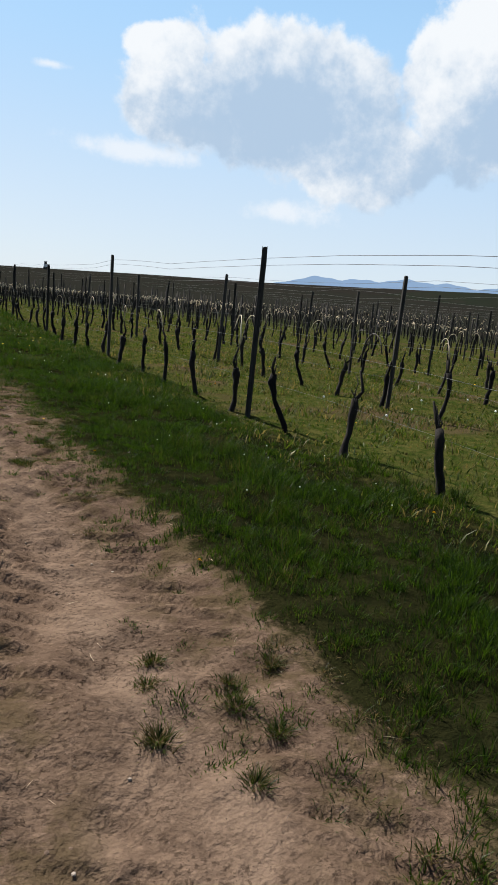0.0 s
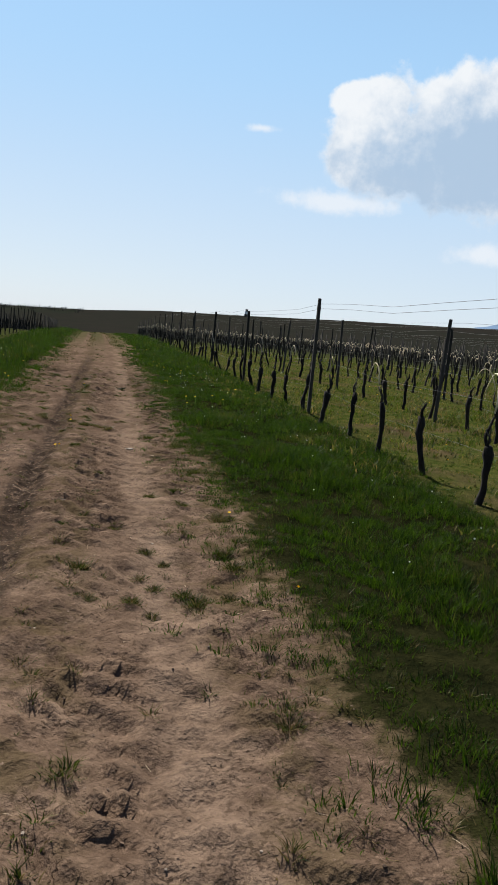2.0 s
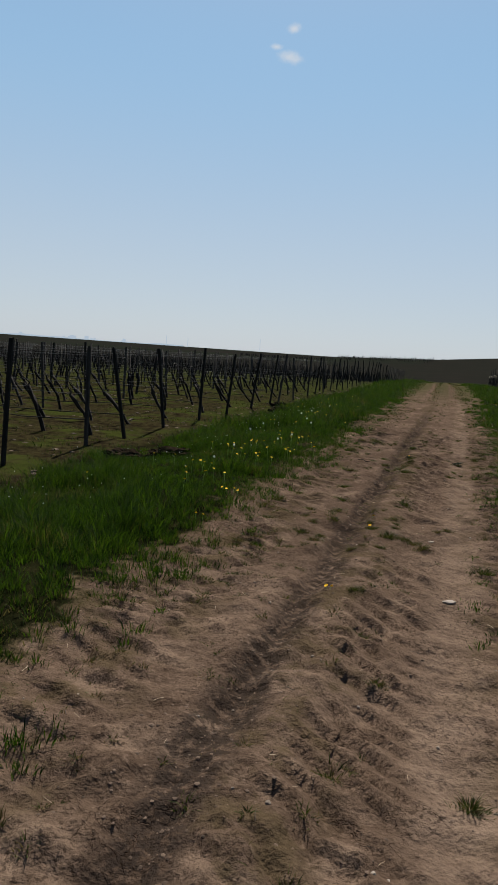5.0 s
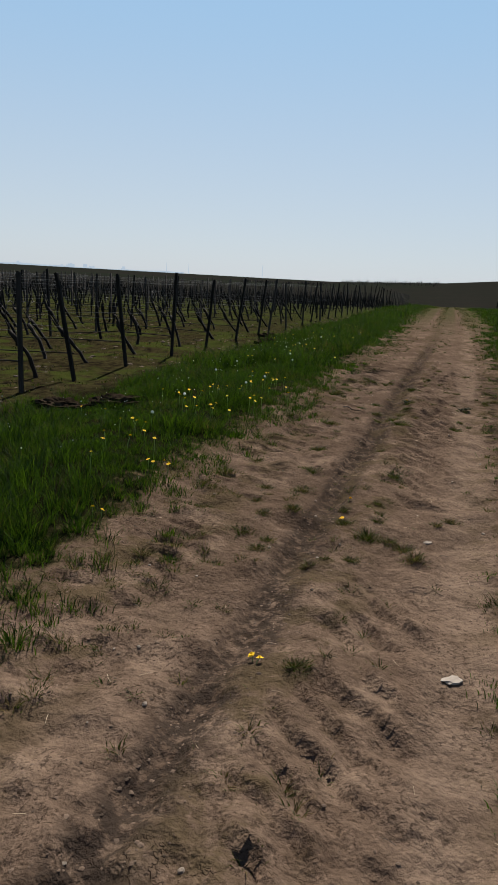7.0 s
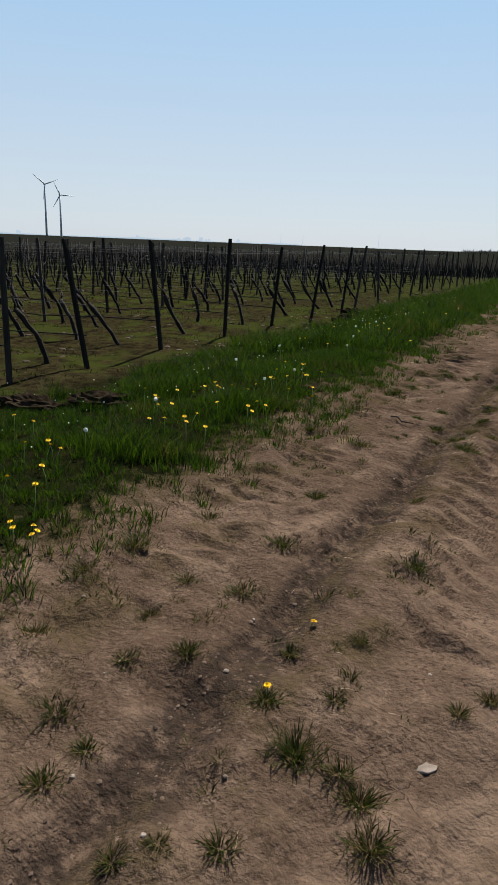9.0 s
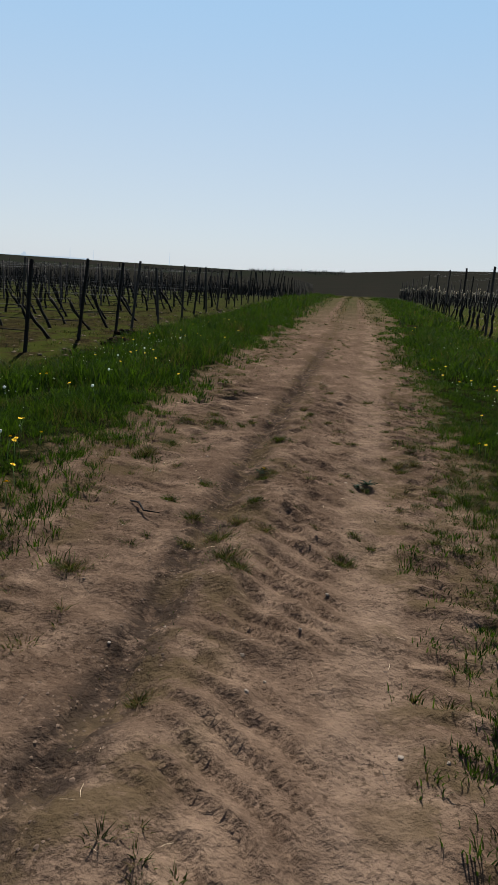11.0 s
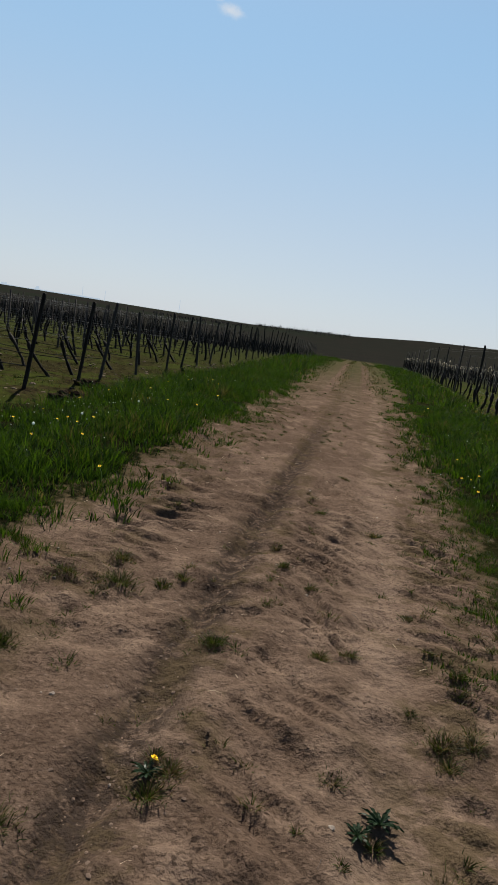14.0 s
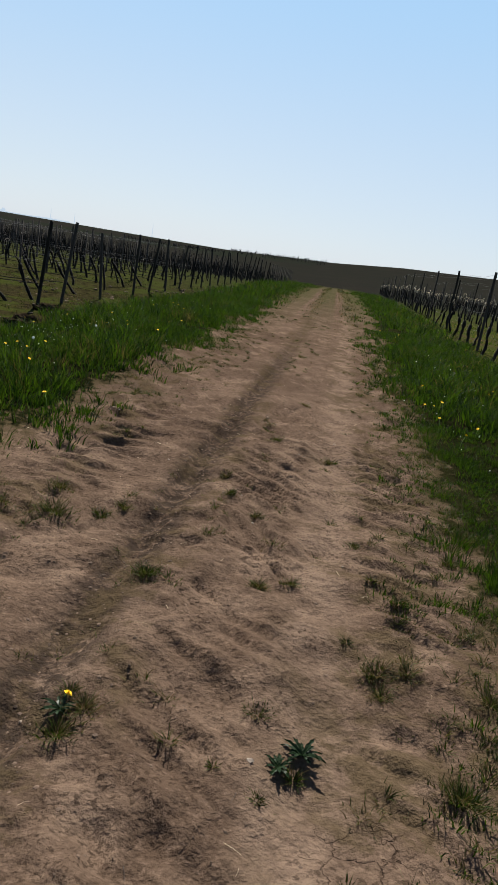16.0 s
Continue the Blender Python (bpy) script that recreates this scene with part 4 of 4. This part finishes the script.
HEADS = [make_dandelion(60 + i, h, s) for i, (h, s) in enumerate(((0.024, 0.016), (0.09, 0.016), (0.16, 0.018), (0.19, 0.017)))]
SEEDS = [make_dandelion(70 + i, h, 0.016, True) for i, h in enumerate((0.22, 0.19))]
for ob in HEADS:
    tagged(ob, "yellow dandelion in bloom on a thin stalk", "dandelion", "dandelions")
for ob in SEEDS:
    tagged(ob, "dandelion gone to a white seed head", "dandelion", "dandelions")
fr = random.Random(77)
FLOWERS = [(0, -0.21, 10.29), (0, -0.19, 10.26), (0, -0.15, 12.47), (0, -0.12, 12.0), (0, -0.05, 16.91), (1, -1.51, 12.42), (1, -1.56, 12.46), (1, -1.48, 12.37), (1, -1.49, 11.38), (1, -1.56, 11.41), (1, -1.61, 12.38), (1, -1.66, 12.42), (1, 1.7, 18.05), (1, 1.75, 18.02), (1, 1.95, 19.46), (1, 2.84, 4.07), (0, 1.18, 7.87), (0, 1.26, 6.37), (0, 1.12, 3.99), (2, 5.3, 5.1), (2, 5.6, 5.4), (1, 5.5, 4.8)]
for k in range(80):
    y = fr.uniform(12.5, 30)
    FLOWERS.append((fr.choice((2, 3)), fr.gauss(-1.95, 0.22) if k < 46 else fr.gauss(-2.5, 0.6), fr.gauss(15.2, 1.3) if k < 46 else y))
for k in range(34):
    FLOWERS.append((fr.choice((1, 2)), fr.uniform(1.6, 3.4), fr.uniform(14, 32)))
for k in range(40):
    FLOWERS.append((fr.choice((1, 2)), ROW_X + fr.uniform(0.5, 8), fr.uniform(4, 24)))
used = {}
for kind, x, y in FLOWERS:
    m = pose(x, y, gz(x, y), fr.uniform(-8, 8), fr.uniform(-8, 8), fr.uniform(0, 360))
    if kind not in used:
        HEADS[kind].matrix_basis = m
        used[kind] = 1
    else:
        copy_thing(HEADS[kind], m)
for k, (x, y) in enumerate([(-1.89, 18.29), (-1.86, 16.45)] + [(fr.gauss(-2.1, 0.4), fr.uniform(13, 24)) for i in range(9)] + [(ROW_X + fr.uniform(1, 5), fr.uniform(6, 14)) for i in range(6)]):
    m = pose(x, y, gz(x, y), 0, 0, fr.uniform(0, 360))
    if k < 2:
        SEEDS[k].matrix_basis = m
    else:
        copy_thing(SEEDS[k % 2], m)


# ---- stones, clods, a dry twig ----
def lump_mesh(name, seed, size, flat, mat, fine=2):
    r = random.Random(seed)
    bm = bmesh.new()
    bmesh.ops.create_icosphere(bm, subdivisions=fine, radius=size)
    for v in bm.verts:
        v.co *= r.uniform(0.72, 1.15)
        v.co.z *= flat
    me = bpy.data.meshes.new(name)
    bm.to_mesh(me)
    bm.free()
    me.materials.append(mat)
    return me


pebbles = [lump_mesh("pebble", i, 0.014, 0.6, STONE) for i in range(5)]
for k in range(150):
    x, y = fr.uniform(DIRT_L, DIRT_R), fr.uniform(1.8, 22)
    s = fr.choice((0.3, 0.4, 0.5, 0.6, 0.8))
    ob = new("pebble", pebbles[k % 5])
    ob.matrix_basis = pose(x, y, gz(x, y) + 0.002, 0, 0, fr.uniform(0, 360)) @ Matrix.Diagonal((s, s * fr.uniform(0.7, 1.1), s, 1))
    tagged(ob, "small pale pebble lying on the bare track", "pebble", "pebbles")
for x, y, s in ((0.56, 10.47, 2.4), (0.41, 11.96, 1.8)):
    ob = new("flat_stone", lump_mesh("flat_stone", int(y * 10), 0.02, 0.25, STONE))
    ob.matrix_basis = pose(x, y, gz(x, y) + 0.002, 0, 0, 35) @ Matrix.Diagonal((s, s * 0.6, s * 0.6, 1))
    tagged(ob, "flat pale stone pressed into the track", "stone")
clod_protos = []
for i in range(6):
    me = lump_mesh("c", 90 + i, 1.0, 0.5, CLOD, 1)
    v = np.array([tuple(q.co) for q in me.vertices])
    f = np.array([tuple(p.vertices) for p in me.polygons])
    clod_protos.append((v, f))
    bpy.data.meshes.remove(me)
places = []
for k in range(3600):
    y = fr.uniform(4, 26)
    x = RUT_X + RUT_SKEW * (y - 12) + fr.gauss(0, 0.10)
    size = 0.004 + 0.009 * fr.random() ** 3
    places.append((x, y, gz(x, y) - 0.2 * size, fr.uniform(0, 6), size))
for k in range(11000):
    x, y = fr.uniform(DIRT_L, DIRT_R + 0.3), fr.uniform(1.5, 24)
    if value_noise(x, y, 0.8, 7) > fr.uniform(-0.6, 0.4):
        size = 0.0025 + 0.008 * fr.random() ** 4
        places.append((x, y, gz(x, y) - 0.2 * size, fr.uniform(0, 6), size))
scatter_soup("crumbled_earth", clod_protos, places, CLOD, "crumbs and small clods of dried earth on the track", "earth", False)
places = []
for k in range(420):
    x, y = LEFT_X + fr.gauss(0.9, 0.5), fr.uniform(9, 42)
    if float(value_noise(x, y, 1.5, 7)) > 0.05:
        places.append((x, y, gz(x, y), fr.uniform(0, 6), fr.uniform(0.02, 0.07)))
for k in range(500):
    x, y = LEFT_X - fr.uniform(0, 11), fr.uniform(10, 36)
    places.append((x, y, gz(x, y), fr.uniform(0, 6), fr.uniform(0.02, 0.07)))
scatter_soup("turned_earth", clod_protos, places, CLOD, "dark clods of turned earth at the ends of the vine rows", "earth", False)
twig = new("dry_twig", tube_mesh("dry_twig", [(0, 0, 0.012), (0.06, -0.07, 0.03), (0.1, -0.16, 0.014), (0.2, -0.2, 0.018)], [0.006, 0.007, 0.006, 0.003], BARK, sides=6, lumps=0.1, rng=fr))
twig.matrix_basis = pose(-0.72, 15.9, gz(-0.72, 15.9), 0, 0, 10)
tagged(twig, "short bent dry twig lying on the track", "twig")


# ---- a leafy weed, mounds, straw, small white flowers ----
def leaf_mesh(seed, length, wide):
    """One toothed, channelled leaf that arches outwards along +y."""
    r = random.Random(seed)
    bm = bmesh.new()
    rows = []
    for i in range(8):
        s = i / 7
        half = wide * math.sin(math.pi * min(1, 0.12 + 0.88 * s)) * (1 + (0.35 if i % 2 else -0.2))
        z = 0.75 * length * math.sin(1.9 * s) * 0.45 + 0.004
        rows.append([bm.verts.new((k * half + r.uniform(-0.002, 0.002), length * s, z + (0.006 if k else 0))) for k in (-1, 0, 1)])
    for a, c in zip(rows, rows[1:]):
        for k in (0, 1):
            bm.faces.new((a[k], a[k + 1], c[k + 1], c[k]))
    me = bpy.data.meshes.new("leaf")
    bm.to_mesh(me)
    bm.free()
    me.materials.append(LEAF)
    return me


weed_leaves = [leaf_mesh(i, 0.085 + 0.012 * i, 0.011) for i in range(4)]
for wx, wy, ws, n in ((0.73, 16.93, 0.62, 18), (0.66, 16.86, 0.5, 13), (-0.04, 16.86, 0.6, 14)):
    weed = new("leafy_weed")
    weed.matrix_basis = pose(wx, wy, gz(wx, wy), 0, 0, fr.uniform(0, 360))
    tagged(weed, "low dark green leafy weed rooted in the bare earth", "weed", "leafy weeds")
    for k in range(n):
        leaf = part("leaf", weed_leaves[k % 4], weed)
        leaf.matrix_basis = pose(0, 0, 0.004, fr.uniform(-22, 12), fr.uniform(-14, 14), 360 * k / n + fr.uniform(-15, 15)) @ Matrix.Scale(ws * fr.uniform(0.8, 1.15), 4)


def mound_mesh(seed, sx, sy, sz):
    r = random.Random(seed)
    bm = bmesh.new()
    bmesh.ops.create_icosphere(bm, subdivisions=4, radius=1)
    for v in bm.verts:
        k = 1 + 0.4 * noise.noise(v.co * 2.1 + Vector((seed, 0, 0))) + 0.3 * noise.noise(v.co * 5.5) + 0.18 * noise.noise(v.co * 13)
        v.co = Vector((v.co.x * sx, v.co.y * sy, v.co.z * sz)) * k
    me = bpy.data.meshes.new("earth_mound")
    bm.to_mesh(me)
    bm.free()
    me.materials.append(MOUND)
    return me


for k, (x, y, sx, sy, sz) in enumerate(((-3.45, 15.4, 0.42, 0.22, 0.13), (-4.1, 15.1, 0.36, 0.22, 0.12), (-3.95, 17.6, 0.26, 0.2, 0.14), (-4.3, 25.6, 0.34, 0.26, 0.16), (-4.0, 21.5, 0.28, 0.2, 0.12), (-4.8, 27.7, 0.3, 0.2, 0.14))):
    ob = new("earth_mound", mound_mesh(k + 3, sx, sy, sz))
    ob.matrix_basis = pose(x, y, gz(x, y) - 0.015, 0, 0, fr.uniform(-20, 20))
    tagged(ob, "dark mound of dug earth in the grass verge", "mound", "earth mounds")

straw_protos = []
for i in range(6):
    v, f = tube([(-0.05, 0, 0.004), (0, fr.uniform(-0.008, 0.008), 0.009), (0.05, 0, 0.004)], [0.0014, 0.0017, 0.001], sides=4, cap=False)
    straw_protos.append((np.array([tuple(q) for q in v]), np.array(f)))
places = []
for k in range(520):
    x, y = fr.uniform(DIRT_L - 0.2, DIRT_R + 0.3), fr.uniform(1.8, 24)
    places.append((x, y, gz(x, y) + 0.002, fr.uniform(0, 6.3), fr.uniform(0.2, 0.6)))
scatter_soup("dry_straw", straw_protos, places[:330], CANE, "bits of dry pale straw lying on the track", "straw")
scatter_soup("dead_stalks", straw_protos, places[330:], CANE_DARK, "short dark dead stalks lying on the track", "stalks")
bm = bmesh.new()
bmesh.ops.create_icosphere(bm, subdivisions=1, radius=1)
bead = [(np.array([tuple(v.co) for v in bm.verts]), np.array([[v.index for v in q.verts] for q in bm.faces]))]
bm.free()
places = []
for k in range(420):
    x, y = (fr.gauss(-3.3, 0.6), fr.uniform(11, 32)) if k < 300 else (fr.gauss(2.6, 0.4), fr.gauss(21, 3.5)) if k < 380 else (fr.uniform(1.6, 3.3), fr.uniform(3, 14))
    places.append((x, y, gz(x, y) + fr.uniform(0.07, 0.14), 0.0, fr.uniform(0.004, 0.007)))
scatter_soup("tiny_white_flowers", bead, places, PUFF, "tiny white wildflowers dotted through the verge grass", "flowers")


# ---- far things ----
def box_into(bm, x0, x1, y0, y1, z0, z1):
    vs = [bm.verts.new((x, y, z)) for z in (z0, z1) for x, y in ((x0, y0), (x1, y0), (x1, y1), (x0, y1))]
    for q in ((3, 2, 1, 0), (4, 5, 6, 7), (0, 1, 5, 4), (1, 2, 6, 5), (2, 3, 7, 6), (3, 0, 4, 7)):
        bm.faces.new([vs[i] for i in q])


def boxes_mesh(name, mat, *dims):
    bm = bmesh.new()
    for d in dims:
        box_into(bm, *d)
    me = bpy.data.meshes.new(name)
    bm.to_mesh(me)
    bm.free()
    me.materials.append(mat)
    return me


hx, hy = 80.0, 368.0
hut = new("lookout_hut")
hut.matrix_basis = pose(hx, hy, gz(hx, hy) - 0.3, 0, 0, -12) @ Matrix.Diagonal((0.75, 0.75, 0.75, 1))
part("base", boxes_mesh("base", DARKWOOD, (-1.5, 1.5, -1.3, 1.3, 0, 2.2)), hut)
part("wall", boxes_mesh("wall", PLASTER, (-1.2, 1.2, -1.1, 1.1, 2.2, 4.1)), hut, "white band below the cabin")
part("cabin", boxes_mesh("cabin", DARKWOOD, (-0.9, 0.9, -0.9, 0.9, 4.1, 5.6)), hut)
part("roof", boxes_mesh("roof", DARKWOOD, (-1.05, 1.05, -1.05, 1.05, 5.6, 5.8)), hut)
tagged(hut, "small white and dark lookout hut on the crest of the field", "hut")


def make_turbine(az, hub_el, dist, spin, face):
    x, y = dist * math.sin(radians(az)), dist * math.cos(radians(az))
    hub = dist * math.tan(radians(hub_el)) + 1.5
    root = new("wind_turbine")
    z0 = gz(x, y) - 1
    root.matrix_basis = pose(x, y, z0, 0, 0, face)
    hub -= z0
    part("tower", tube_mesh("tower", [(0, 0, 0), (0, 0, hub * 0.5), (0, 0, hub)], [2.6, 2.1, 1.5], TURBINE, sides=14), root)
    part("nacelle", boxes_mesh("nacelle", TURBINE, (-1.8, 1.8, -4, 5, hub - 1.6, hub + 2)), root)
    part("rotor_hub", tube_mesh("rotor_hub", [(0, -4, hub), (0, -5.5, hub), (0, -6.4, hub)], [1.6, 1.5, 0.5], TURBINE, sides=10), root)
    for k in range(3):
        a = radians(spin + 120 * k)
        d = Vector((math.sin(a), 0, math.cos(a)))
        c = Vector((0, -5.2, hub))
        part("blade", tube_mesh("blade", [c, c + d * 7, c + d * 20, c + d * 34], [0.9, 1.5, 1.0, 0.3], TURBINE, sides=6), root)
    return tagged(root, "white three-bladed wind turbine far across the plain", "wind turbine", "wind turbines")


make_turbine(-42.0, 3.70, 1750, -52, 52)
make_turbine(-40.9, 2.99, 1800, 92, 52)


def glowing_backdrop(name, colour, strength):
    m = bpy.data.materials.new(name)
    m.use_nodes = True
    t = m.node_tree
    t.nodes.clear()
    # distance haze is put in as a glow; nothing out there is a lamp
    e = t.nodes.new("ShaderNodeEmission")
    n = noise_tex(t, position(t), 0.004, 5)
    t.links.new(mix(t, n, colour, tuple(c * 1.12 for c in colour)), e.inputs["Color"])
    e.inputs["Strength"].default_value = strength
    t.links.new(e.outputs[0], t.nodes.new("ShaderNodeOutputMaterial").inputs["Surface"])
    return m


# haze colours painted as emission: ridge blue, and paler for plain, town and masts
HAZE_GLOW_BLUE = glowing_backdrop("far_hill_haze_glow", (0.112, 0.167, 0.25), 1.0)
HAZE_GLOW_PALE = glowing_backdrop("far_pale_haze_glow", (0.235, 0.285, 0.34), 1.0)


def ridge(name, az0, az1, dist, profile, mat, label):
    """A far ridge: a strip round the horizon whose top follows profile(az), with a sloping back."""
    n = 160
    v, f = [], []
    for i in range(n + 1):
        az = radians(az0 + (az1 - az0) * i / n)
        top = dist * math.tan(radians(max(profile(math.degrees(az)), -0.2)))
        for rr, z in ((dist - 250, -60), (dist, top), (dist + 250, -60)):
            v.append((rr * math.sin(az), rr * math.cos(az), z))
    for i in range(n):
        for j in (0, 1):
            a = i * 3 + j
            f.append((a, a + 3, a + 4, a + 1))
    return tagged(new(name, quick_mesh(name, v, f, mat)), label, "hills", kind="structure")


def mountain_profile(az):
    s = smooth(27, 36, az)
    return 2.2 + s * (0.55 + 0.022 * (az - 30) + 0.13 * math.sin(az * 0.62 + 0.4) + 0.10 * math.sin(az * 1.7) + 0.05 * math.sin(az * 4.1)) - 0.9 * (1 - s)


ridge("backdrop_mountains", 26, 80, 4400, mountain_profile, HAZE_GLOW_BLUE, "hazy blue mountain ridge on the horizon")
ridge("backdrop_plain", -80, -22, 4400, lambda az: 0.07 + 0.04 * math.sin(az * 0.5) + 0.02 * math.sin(az * 2.3), HAZE_GLOW_PALE, "hazy pale far hills beyond the plain")
tb = random.Random(5)
for az, n in ((-31.3, 6), (-29.7, 5), (-34.6, 2), (-27.2, 3), (-44, 2)):
    for k in range(n):
        a, d = radians(az + tb.uniform(-0.5, 0.5)), 4100
        hgt = tb.uniform(10, 22)
        ob = new("town_block", boxes_mesh("town_block", HAZE_GLOW_PALE, (-tb.uniform(5, 10), tb.uniform(5, 10), -8, 8, -10, hgt)))
        ob.matrix_basis = pose(d * math.sin(a), d * math.cos(a), 0, 0, 0, -math.degrees(a))
        tagged(ob, "hazy tower block of a distant town on the horizon", "tower block", "distant town")
for az, top in ((-15.5, 1.05), (-21.6, 0.8), (-23.4, 0.85)):
    a, d = radians(az), 2600
    ob = new("radio_mast", tube_mesh("radio_mast", [(0, 0, -8), (0, 0, d * math.tan(radians(top)))], [1.6, 0.7], HAZE_GLOW_PALE, sides=6))
    ob.matrix_basis = pose(d * math.sin(a), d * math.cos(a), 0)
    tagged(ob, "thin hazy mast on the far horizon", "mast", "masts")
